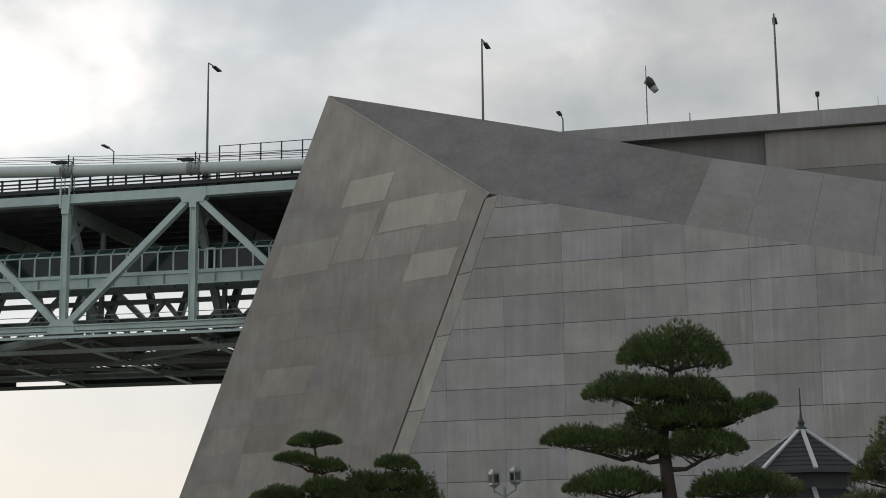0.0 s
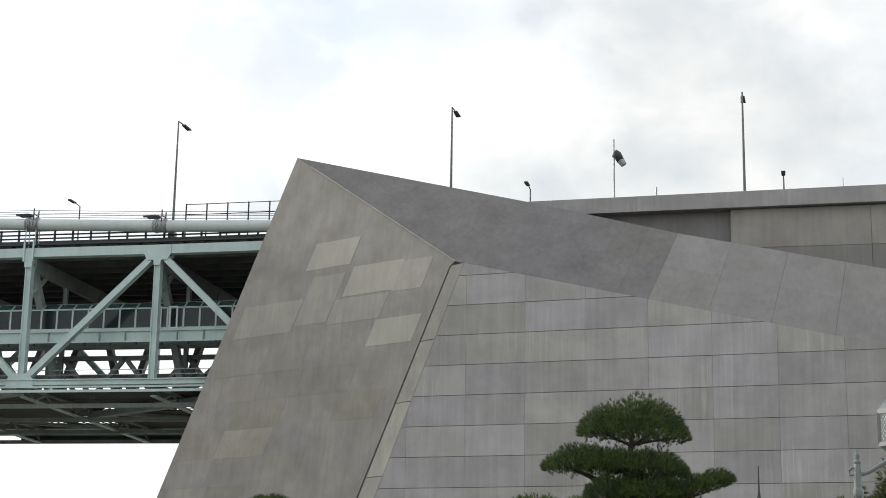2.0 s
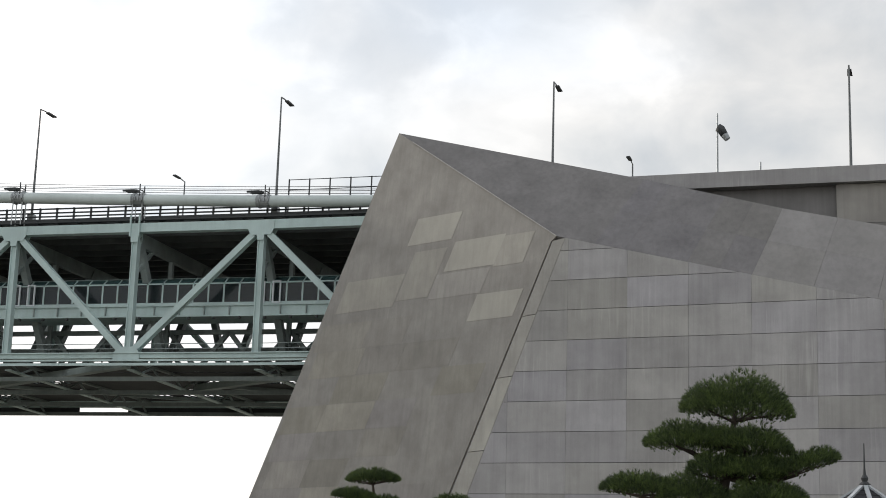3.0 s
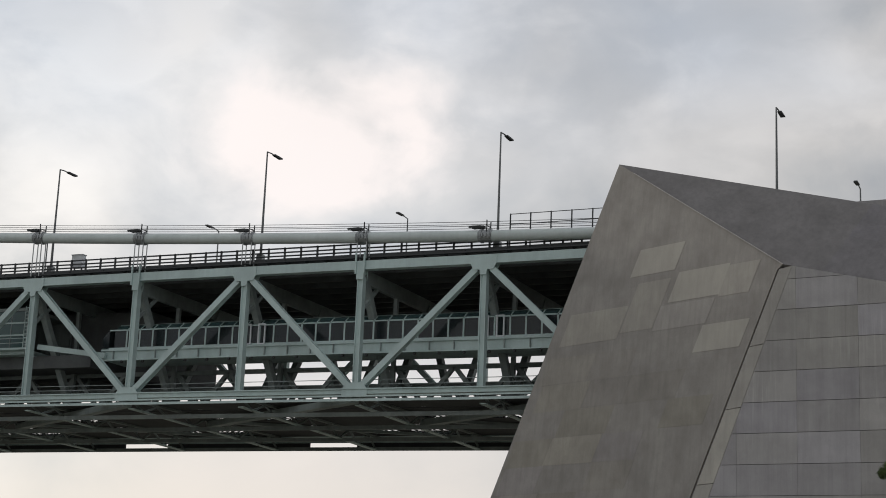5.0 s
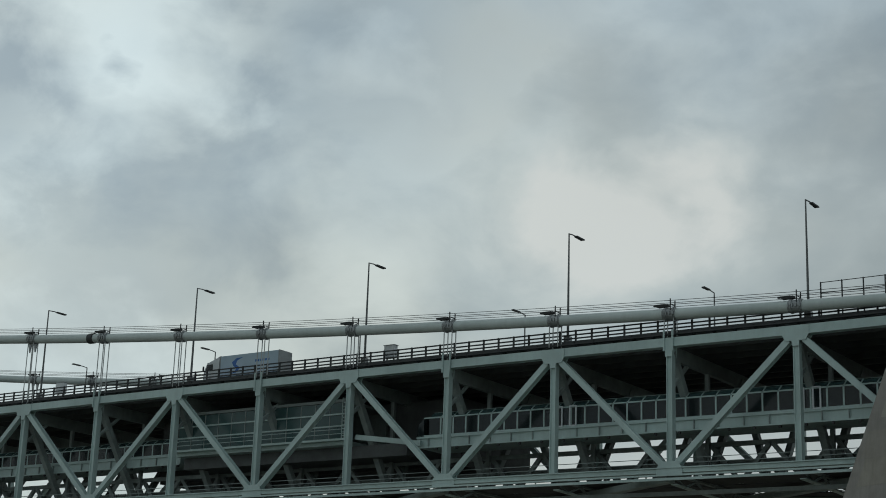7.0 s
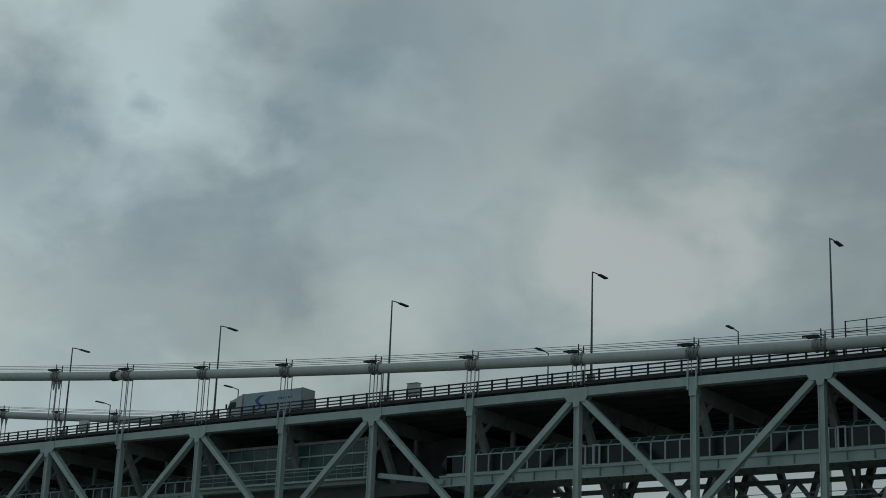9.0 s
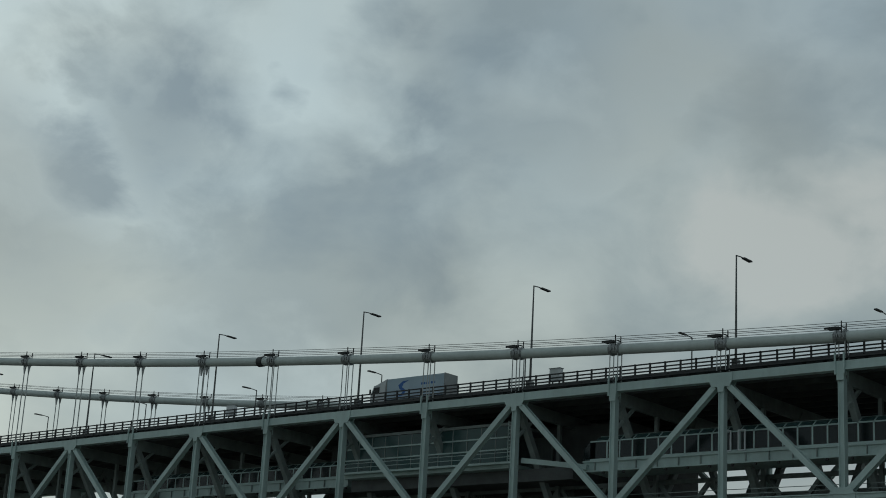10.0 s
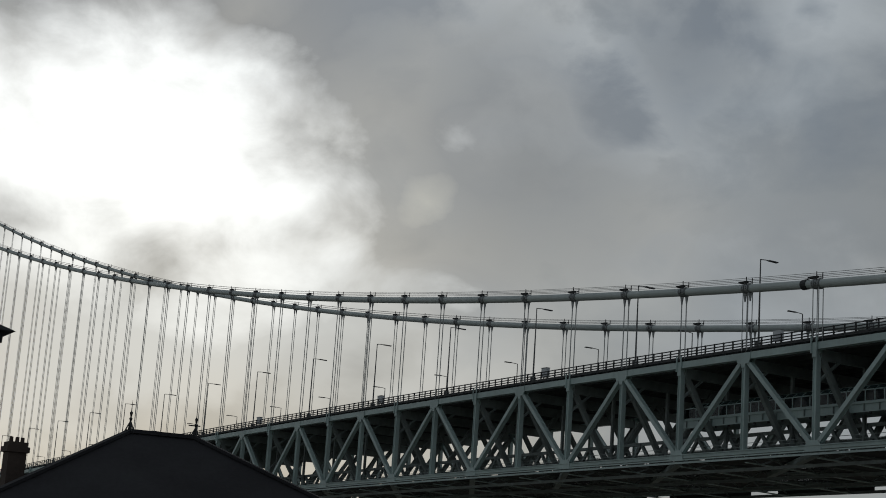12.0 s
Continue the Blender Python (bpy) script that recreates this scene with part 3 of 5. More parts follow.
# ---- corridor, lounge and other things on the bridge ----
def build_corridor(k0, k1, y0, y1, floor, height, label):
    """A glazed walkway: floor girder, posts, panes, slatted roof edge and a sloping end."""
    hall = thing("observation_corridor", label, "walkway", "glazed walkways on the bridge")
    part("floor_girder", strip(y0, y1, floor - 1.15, floor, k0, k1), STEEL, hall, "pale green floor girder")
    part("girder_flange", strip(y0 - 0.25, y0 - 0.004, floor - 1.3, floor - 1.15, k0, k1), STEEL, hall)
    rib = Shape().box((-0.05, -0.22, floor - 1.146), (0.05, -0.004, floor - 0.164)).mesh("web_rib", STEEL_UNDER_SHADE)
    hook = Shape().box((-0.12, -0.2, floor - 1.55), (0.12, 0.1, floor - 1.304)).mesh("hook", DARKMETAL)
    for i in range(int((k1 - k0) * 5)):
        part("web_rib", rib, None, hall, m=Matrix.Translation(spot(k0 + 0.1 + i / 5, y0)))
        part("hook", hook, None, hall, m=Matrix.Translation(spot(k0 + 0.02 + i / 5, y0)))
    part("girder_flange", strip(y0 - 0.2, y0 - 0.004, floor - 0.16, floor + 0.04, k0, k1), STEEL, hall)
    part("roof", strip(y0 + 0.9, y1, floor + height + 0.1, floor + height + 0.25, k0 , k1 - 0.12), STEEL_IN_SHADE, hall, "grey roof")
    # Dark colour stands in for the dim room behind the panes.
    part("back_wall", strip(y1 - 0.2, y1 - 0.05, floor, floor + height, k0, k1), SOFFIT_SHADE, hall)
    part("head_rail", strip(y0, y0 + 0.14, floor + height - 0.55, floor + height - 0.4, k0, k1 - 0.06), STEEL, hall)
    part("eave_rail", strip(y0 + 0.9, y0 + 1.05, floor + height + 0.12, floor + height + 0.28, k0, k1 - 0.12), STEEL, hall)
    part("sill_rail", strip(y0, y0 + 0.14, floor + 0.05, floor + 0.25, k0, k1), STEEL, hall)
    pitch = 1.75 / PANEL
    post = Shape().box((-0.09, 0, 0.2), (0.09, 0.14, height - 0.4)).beam((0, 0.07, height - 0.5), (0, 0.95, height + 0.2), 0.12).mesh("mullion", STEEL)
    pane = Shape().box((-1.75 + 0.09, 0.05, 0.25), (-0.09, 0.08, height - 0.55)).mesh("pane", GLASS)
    slope_pane = Shape().hull([(-1.66, 0.08, height - 0.42), (-0.09, 0.08, height - 0.42), (-0.09, 0.1, height - 0.4), (-1.66, 0.1, height - 0.4)],
                              [(-1.66, 0.9, height + 0.16), (-0.09, 0.9, height + 0.16), (-0.09, 0.92, height + 0.18), (-1.66, 0.92, height + 0.18)]).mesh("roof_pane", GLASS_TEAL)
    k = k0
    while k < k1 - pitch * 1.4:
        m = Matrix.Translation(spot(k, y0, floor))
        part("mullion", post, None, hall, m=m)
        part("pane", pane, None, hall, m=m)
        part("roof_pane", slope_pane, None, hall, m=m)
        k += pitch
    for k in (0.0, 2.0):
        if k0 < k < k1:
            for e in (-0.09, 0.035):
                d = Shape()
                for u in (0.0, 0.055):
                    d.beam(spot(k + e + u, y0 - 0.06, floor + 0.1), spot(k + e + u, y0 - 0.06, floor + height - 0.35), 0.16)
                for z in (0.15, height - 0.4):
                    d.beam(spot(k + e, y0 - 0.06, floor + z), spot(k + e + 0.055, y0 - 0.06, floor + z), 0.14)
                part("door_frame", d, WHITE, hall, "white framed window")
    a = spot(k1, y0, floor)
    part("end_wall", Shape().hull([a + Vector((0, 0, 0)), a + Vector((0, y1 - y0, 0)), a + Vector((0, y1 - y0, height * 0.5)), a + Vector((0, 0, height * 0.5))],
                                  [a + Vector((0.9, 0, 0)), a + Vector((0.9, y1 - y0, 0)), a + Vector((0.9, y1 - y0, height)), a + Vector((0.9, 0, height - 0.45))]), GLASS, hall, "sloping glazed end")
    return hall


build_corridor(-1.0, 3.42, 2.6, 7.6, -7.6, 2.75, "pale green glazed walkway inside the bridge truss")
build_corridor(6.3, 9.5, 6.0, 11.0, -6.9, 2.2, "glazed walkway at the far end of the lounge")
brace = thing("tie_beam", "pale green steel tie beam between lounge and walkway", "steel beam")
part("beam_web", Shape().beam(spot(3.98, 1.2, -7.25), spot(3.36, 2.2, -8.35), 0.5, 0.6), STEEL, brace)


def build_lounge(k0, k1, y0, y1, z0, z1):
    box = thing("observation_lounge", "green glazed lounge box hung inside the bridge truss", "lounge")
    part("floor_girder", strip(y0, y1, z0 - 0.7, z0, k0, k1), STEEL, box, "pale green floor girder")
    part("roof", strip(y0, y1, z1, z1 + 0.35, k0, k1), STEEL_IN_SHADE, box)
    part("back_wall", strip(y1 - 0.3, y1, z0, z1, k0, k1), STEEL_IN_SHADE, box)
    # Added box, no real room: blocks sky and stands in for dark truss depth.
    part("rear_hall", strip(y1 + 0.004, y1 + 16, z0 - 2.6, z1 + 1.2, k0 - 0.8, k1 + 0.8, 0.2), SOFFIT_SHADE, box, "added dark box that hides open sky behind the lounge")
    part("under_floor", strip(y0 + 1.5, y1, z0 - 2.2, z0 - 0.704, k0 - 0.6, k1), SOFFIT_SHADE, box)
    n = 12
    for i in range(n):
        a, b = k0 + (k1 - k0) * i / n, k0 + (k1 - k0) * (i + 1) / n
        for lo, hi in ((0.0, 0.36), (0.36, 0.68), (0.68, 1.0)):
            za, zb = z0 + (z1 - z0) * lo, z0 + (z1 - z0) * hi
            part("pane", strip(y0 + 0.1, y0 + 0.16, za + 0.06, zb - 0.06, a + 0.006, b - 0.006, b - a - 0.012), GLASS_TEAL, box)
        part("mullion", Shape().beam(spot(a, y0 + 0.12, z0), spot(a, y0 + 0.12, z1), 0.12), STEEL_IN_SHADE, box)
    for f in (0.0, 0.36, 0.68):
        part("rail", strip(y0 - 0.05, y0 + 0.22, z0 + (z1 - z0) * f - 0.09, z0 + (z1 - z0) * f + 0.09, k0, k1), STEEL, box)
    for y in (-0.7,):
        for z in (0.55, 1.1):
            part("balcony_rail", strip(y0 + y, y0 + y + 0.05, z0 + z, z0 + z + 0.06, k0 - 0.1, k1), STEEL, box)
    part("balcony_floor", strip(y0 - 0.8, y0 - 0.004, z0 - 0.25, z0, k0 - 0.1, k1), STEEL, box)
    return box


build_lounge(4.22, 6.15, 3.0, 12.0, -7.0, -2.4)


def build_ladder(k, y, z0, z1):
    lad = thing("ladder", "grey steel ladder beside the lounge", "ladder")
    for dx in (-0.3, 0.3):
        part("stile", Shape().beam(spot(k, y, z0) + Vector((dx, 0, 0)), spot(k, y, z1) + Vector((dx, 0, 0)), 0.09), STEEL, lad)
    z = z0 + 0.3
    while z < z1:
        part("rung", Shape().beam(spot(k, y, z) - Vector((0.3, 0, 0)), spot(k, y, z) + Vector((0.3, 0, 0)), 0.07), STEEL, lad)
        z += 0.45


build_ladder(4.18, 2.3, -7.0, -2.0)


def sign_box(k):
    p = spot(k, 2.2)
    s = thing("sign_box", "white metal equipment box on the deck edge", "equipment box", "boxes on the deck")
    part("housing", Shape().box(p + Vector((-0.75, -0.35, 2.25)), p + Vector((0.75, 0.35, 3.75))), WHITE, s)
    part("hood", Shape().box(p + Vector((-0.82, -0.42, 3.754)), p + Vector((0.82, 0.42, 3.84))), GALV, s)
    for dx in (-0.5, 0.5):
        part("leg", Shape().box(p + Vector((dx - 0.07, -0.07, 1.56)), p + Vector((dx + 0.07, 0.07, 2.246))), DARKMETAL, s)


for k in (3.71, 7.71, 11.75, 15.8, 19.8):
    sign_box(k)


def build_truck(k, y):
    """A white long-bodied lorry that drives west on the near lane."""
    t = thing("lorry", "pale blue box lorry with a blue swoosh on its side", "lorry")
    t.matrix_world = Matrix.Translation(spot(k, y, 1.56)) @ Matrix.Rotation(slope(k), 4, "Y")
    part("cargo_box", Shape().box((-3.4, -1.25, 1.0), (6.6, 1.25, 3.75)), CARGO, t, "pale blue cargo box")
    for x in (-3.45, 6.5):
        part("box_frame", Shape().box((x, -1.28, 0.95), (x + 0.12, 1.28, 3.8)), GALV, t)
    part("chassis", Shape().box((-6.2, -0.5, 0.62), (6.4, 0.5, 0.98)), DARKMETAL, t)
    part("side_guard", Shape().box((-1.6, -1.22, 0.5), (3.2, -1.14, 0.92)), GALV, t)
    cab = Shape().hull([(-6.3, -1.2, 0.5), (-3.65, -1.2, 0.5), (-3.65, -1.2, 3.1), (-5.7, -1.2, 3.1), (-6.25, -1.2, 1.9)],
                       [(-6.3, 1.2, 0.5), (-3.65, 1.2, 0.5), (-3.65, 1.2, 3.1), (-5.7, 1.2, 3.1), (-6.25, 1.2, 1.9)])
    part("cab", cab, WHITE, t)
    part("wind_deflector", Shape().hull([(-5.6, -1.1, 3.104), (-3.7, -1.1, 3.104), (-3.7, -1.1, 3.8)], [(-5.6, 1.1, 3.104), (-3.7, 1.1, 3.104), (-3.7, 1.1, 3.8)]), WHITE, t)
    part("side_window", Shape().hull([(-6.0, -1.215, 1.95), (-4.7, -1.215, 1.95), (-4.7, -1.215, 2.85), (-5.65, -1.215, 2.85)],
                                     [(-6.0, -1.204, 1.95), (-4.7, -1.204, 1.95), (-4.7, -1.204, 2.85), (-5.65, -1.204, 2.85)]), GLASS, t)
    part("windscreen", Shape().hull([(-6.3, -1.05, 2.0), (-5.78, -1.05, 3.0), (-5.74, -1.05, 3.0), (-6.26, -1.05, 2.0)],
                                    [(-6.3, 1.05, 2.0), (-5.78, 1.05, 3.0), (-5.74, 1.05, 3.0), (-6.26, 1.05, 2.0)]), GLASS, t)
    swoosh = [(-1.5, 1.25), (-0.5, 1.4), (0.1, 2.0), (-0.7, 2.5), (-0.4, 3.0), (0.5, 3.35), (-0.6, 3.3), (-1.35, 2.8), (-1.1, 2.3), (-0.5, 1.95), (-0.8, 1.6)]
    part("swoosh", Shape().hull([(x, -1.262, z) for x, z in swoosh], [(x, -1.254, z) for x, z in swoosh]), BLUE, t, "blue painted swoosh")
    for i in range(6):
        part("lettering_bar", Shape().box((2.6 + 0.42 * i, -1.262, 2.55), (2.6 + 0.42 * i + 0.3, -1.254, 2.85)), BLUE, t)
    for x in (-5.1, 3.6, 5.0):
        for y_ in (-1.2, 0.9):
            w = part("wheel", Shape().tube([(x, y_, 0.5), (x, y_ + 0.3, 0.5)], 0.5, 16), RUBBER, t)
            part("rim", Shape().tube([(x, y_ - 0.01, 0.5), (x, y_ + 0.31, 0.5)], 0.26, 12), GALV, w)
    part("mirror", Shape().box((-6.2, -1.55, 1.9), (-6.05, -1.35, 2.6)), DARKMETAL, t)


build_truck(5.5, 5.0)


def screen_fence():
    f = thing("screen_fence", "tall thin steel mesh fence above the cable entry", "fence")
    for i in range(10):
        p = spot(-0.12 - i * 0.16, 2.4)
        part("post", Shape().box(p + Vector((-0.06, -0.06, 1.56)), p + Vector((0.06, 0.06, 5.6))), DARKMETAL, f)
    for z in (3.2, 4.4, 5.5):
        part("rail", strip(2.37, 2.43, z, z + 0.07, -1.7, -0.12, 0.79), DARKMETAL, f)


screen_fence()


# ---- the anchorage ----
WEST = Vector((0.99357, -0.11320, 0.0))
OUT = Vector((-0.11320, -0.99357, 0.0))
ORIGIN = Vector((-29.1, 139.0, 0.0))


def on_wall(u, z, out=0.0):
    return ORIGIN + WEST * u + OUT * out + Vector((0, 0, z))


B = Vector((-29.29, 139.02, 34.17))
BAND_MID, BAND_END = Vector((-12.19, 137.07, 29.90)), on_wall(47.6, 22.4)
APEX, TOP_MID, TOP_END = Vector((-47.64, 150.0, 47.68)), Vector((-10.02, 143.0, 36.97)), Vector((18.46, 136.5, 29.40))
TOP_A = Vector((-23.18, 147.0, 41.25))
SIL, CREASE, STRIP = Vector((-67.91, 153.65, -1.0)), Vector((-44.23, 141.90, -1.0)), on_wall(-12.75, -1.0)
END_LOW = on_wall(47.6, -1.0)


def slab(face, back):
    """A closed block between a face outline and the same outline pushed back."""
    return Shape().hull(face, [p + Vector(back) for p in face])


anchor = thing("anchorage", "huge angular grey concrete anchorage block of the bridge", "anchorage", kind="structure")
part("core", slab([STRIP - OUT * 0.12, END_LOW - OUT * 0.12, BAND_END - OUT * 0.12, BAND_MID - OUT * 0.12, B - OUT * 0.12 + Vector((0.4, 0, -0.2))], (0.9, 7.0, 0)), JOINT, anchor, "dark recessed joints between panels")
fin_b = on_wall(0.62, 33.95)
crease_b = B.lerp(CREASE, 0.012)
crease_b += (APEX.lerp(SIL, (APEX.z - crease_b.z) / (APEX.z - SIL.z)) - crease_b).normalized() * 0.4


def raking_ends(z):
    """Both ends of a level line on the raking face."""
    lft = APEX.lerp(SIL, (APEX.z - z) / (APEX.z - SIL.z))
    for p, q in ((APEX, B), (B, crease_b), (crease_b, CREASE)):
        if z >= q.z - 1e-6:
            return lft, p.lerp(q, (p.z - z) / (p.z - q.z))
    return lft, CREASE


def ribbon(pairs, back):
    """A closed sheet along a row of level lines, with its thickness behind."""
    front, n = [p for pair in pairs for p in pair], len(pairs)
    return Shape().add([*front, *(p + back for p in front)],
                       [(2 * i + o, 2 * i + 1 + o, 2 * i + 3 + o, 2 * i + 2 + o) for o in (0, 2 * n) for i in range(n - 1)]
                       + [(2 * i + e, 2 * i + 2 + e, 2 * i + 2 + e + 2 * n, 2 * i + e + 2 * n) for e in (0, 1) for i in range(n - 1)]
                       + [(0, 1, 2 * n + 1, 2 * n), (2 * n - 2, 2 * n - 1, 4 * n - 1, 4 * n - 2)])


levels = sorted({CREASE.z, crease_b.z, B.z, APEX.z - 0.02, *(-0.5 + 1.1 * i for i in range(43))})
part("raking_face", ribbon([raking_ends(z) for z in levels], Vector((0.35, 0.7, 0))), CONCRETE_WARM_LIT, anchor, "raking grey concrete face, warm sky light in its tint")
bevel = (STRIP - CREASE).cross(fin_b - CREASE).normalized()
bevel = -bevel if bevel.y > 0 else bevel
corner = part("corner_return", slab([p - bevel * 0.15 for p in (CREASE, STRIP, fin_b, crease_b)], (0.8, 1.6, 0)), CONCRETE_MID, anchor, "bevelled corner strip cast in pale lifts")
for f0, f1 in ((0.0, 0.19), (0.192, 0.345), (0.347, 0.53), (0.532, 0.72), (0.722, 0.995)):
    lo, hi = (crease_b.lerp(CREASE, f) for f in (f1, f0))
    lo2, hi2 = (fin_b.lerp(STRIP, f) for f in (f1, f0))
    face = [lo.lerp(lo2, 0.14), lo.lerp(lo2, 0.99), hi.lerp(hi2, 0.99), hi.lerp(hi2, 0.14)]
    part("lift", slab([p + bevel * 0.03 for p in face], -bevel * 0.17), CONCRETE_EDGE, corner)
part("sloping_top", slab([B, B.lerp(BAND_MID, 0.2), TOP_A.lerp(TOP_MID, 0.03), APEX], (0.2, 1.2, -0.9)), CONCRETE_DARK, anchor, "blotchy dark sloping concrete top")
part("end_wall", slab([END_LOW, on_wall(47.6, -1.0) + Vector((0.5, 20, 0)), TOP_END + Vector((0.4, 13, 0)), TOP_END, BAND_END], (-1.0, 0.2, 0)), CONCRETE_MID, anchor)

# road parapet and the wall under it
part("back_wall", Shape().box((-50.0, 151.404, -1.0), (19.3, 153.0, 42.0)), CONCRETE_MID, anchor, "stained concrete wall under the road")
part("parapet", Shape().hull([(-30.0, 150.0, 40.84), (20.0, 150.0, 41.14), (20.0, 150.0, 42.76), (-30.0, 150.0, 42.25)],
                             [(-30.0, 151.4, 40.84), (20.0, 151.4, 41.14), (20.0, 151.4, 42.76), (-30.0, 151.4, 42.25)]), CONCRETE, anchor, "pale concrete parapet beam")
for x0, x1 in ((-5.7, 6.9), (6.93, 19.25)):
    part("facing_slab", Shape().box((x0, 150.75, 37.3), (x1, 151.3, 40.95)), CONCRETE_PALE, anchor, "pale warm concrete facing")
    part("facing_slab", Shape().box((x0, 150.78, 20.0), (x1, 151.3, 37.28)), CONCRETE_MID, anchor)
# Pale strip draws the bright line where the ridge edge catches light.
part("coping", Shape().beam(APEX.lerp(B, 0.1) + Vector((0, -0.05, 0.0)), B + Vector((0, -0.05, 0)), 0.1, 0.07), CONCRETE_EDGE, anchor, "thin pale strip drawn as the lit ridge edge")
part("approach_block", Shape().box((-46.0, 153.2, -1.0), (19.0, 192.0, 40.3)), CONCRETE_MID, anchor)
girder = thing("approach_girder", "pale blue steel approach girder beyond the anchorage", "girder")
part("web", Shape().box((20.2, 151.6, 39.3), (60.0, 189.0, 41.4)), BLUESTEEL, girder)
part("coping", Shape().box((20.2, 151.4, 41.404), (60.0, 189.2, 42.5)), BLUESTEEL, girder)
part("lower_web", Shape().box((21.2, 153.6, 34.3), (60.0, 187.0, 39.296)), SOFFIT_SHADE, girder)
part("pier", Shape().box((34.0, 158.0, 0.0), (40.0, 182.0, 34.296)), CONCRETE_MID, girder)


def cut(poly, n, c):
    """The part of a flat outline where n . p <= c."""
    out = []
    for p, q in zip(poly, poly[1:] + poly[:1]):
        dp, dq = n[0] * p[0] + n[1] * p[1] - c, n[0] * q[0] + n[1] * q[1] - c
        if dp <= 0:
            out.append(p)
        if dp * dq < 0:
            f = dp / (dp - dq)
            out.append((p[0] + f * (q[0] - p[0]), p[1] + f * (q[1] - p[1])))
    return out


def under(poly, p, q):
    """Cuts away what lies left of the way from p to q."""
    n = (-(q[1] - p[1]), q[0] - p[0])
    return cut(poly, n, n[0] * p[0] + n[1] * p[1])


def wall_panels():
    """Rows of cast panels with open joints, cut by the sloping top and the raking corner."""
    rows, cols = [30.18 + 2.645 * i for i in range(2, -13, -1)], [0.92 + 5.35 * i for i in range(-3, 9)] + [47.6]
    ends = [((p - ORIGIN).dot(WEST), p.z) for p in (B, BAND_MID, BAND_END, STRIP, fin_b)]
    for z1, z0 in zip(rows, rows[1:]):
        for u0, u1 in zip(cols, cols[1:]):
            poly = [(u0 + 0.008, z0 + 0.022), (u1 - 0.008, z0 + 0.022), (u1 - 0.008, z1 - 0.022), (u0 + 0.008, z1 - 0.022)]
            poly = cut(poly, *(line_over(ends[0], ends[1]) if u0 < ends[1][0] - 2 else line_over(ends[1], ends[2])))
            if poly:
                poly = under(poly, ends[3], ends[4])
            if len(poly) < 3 or max(u for u, z in poly) - min(u for u, z in poly) < 0.2:
                continue
            part("panel", slab([on_wall(u, z) for u, z in poly], -OUT * 0.11), CONCRETE, anchor)


def line_over(p, q):
    """The half plane below the line through p and q."""
    n = (-(q[1] - p[1]), q[0] - p[0])
    return n, n[0] * p[0] + n[1] * p[1]


def lifts(a, b, c, d, nu, nv, material, seed, depth=(0.1, 1.0, -0.8)):
    """Cast lifts of a sloping face between the edges a-b below and d-c above."""
    for i in range(nu):
        for j in range(nv):
            def at(u, v):
                return a.lerp(b, u).lerp(d.lerp(c, u), v)
            e, g = 0.0003, 0.0004
            q = [at(i / nu + e, j / nv + g), at((i + 1) / nu - e, j / nv + g), at((i + 1) / nu - e, (j + 1) / nv - g), at(i / nu + e, (j + 1) / nv - g)]
            part("panel", slab(q, depth), material, anchor)


def face_patches():
    """Cast lifts on the raking face, some repaired in paler concrete: metres from the raking edge, then heights."""
    n = (B - APEX).cross(CREASE - B).normalized()
    if n.y > 0:
        n = -n

    def at(x, z):
        lft, rgt = raking_ends(z)
        return lft + (rgt - lft).normalized() * x

    def plate(x0, x1, z1, z0, material, rise):
        cuts = sorted({z0, z1, *(z for z in levels if z0 < z < z1)})
        part("panel", ribbon([(at(x0, z) + n * rise, at(x1, z) + n * rise) for z in cuts], -n * (rise + 0.02)), material, anchor)

    plate(8.0, 13.65, 38.15, 35.55, CONCRETE_NEW, 0.024)
    plate(14.4, 20.5, 35.2, 32.4, CONCRETE_NEW, 0.024)
    plate(20.5, 24.0, 35.0, 32.2, CONCRETE_PALE, 0.020)
    plate(20.0, 25.4, 29.75, 27.3, CONCRETE_NEW, 0.024)
    plate(9.5, 13.6, 34.8, 30.2, CONCRETE_PALE, 0.018)
    plate(1.6, 9.3, 32.8, 29.7, CONCRETE_PALE, 0.018)
    plate(13.7, 20.2, 32.2, 29.9, CONCRETE_PALE, 0.018)
    rng = random.Random(21)
    z = 28.6
    while z > 0:
        x = 0.4 + rng.uniform(0, 2.0)
        while x < 19.5:
            w = rng.choice((5.3, 5.3, 6.6))
            if rng.random() < 0.62:
                plate(x, min(x + w, 26.4), z - 0.02, z - 2.62, CONCRETE_LIFT, 0.014)
            x += w + 0.02
        z -= 2.645


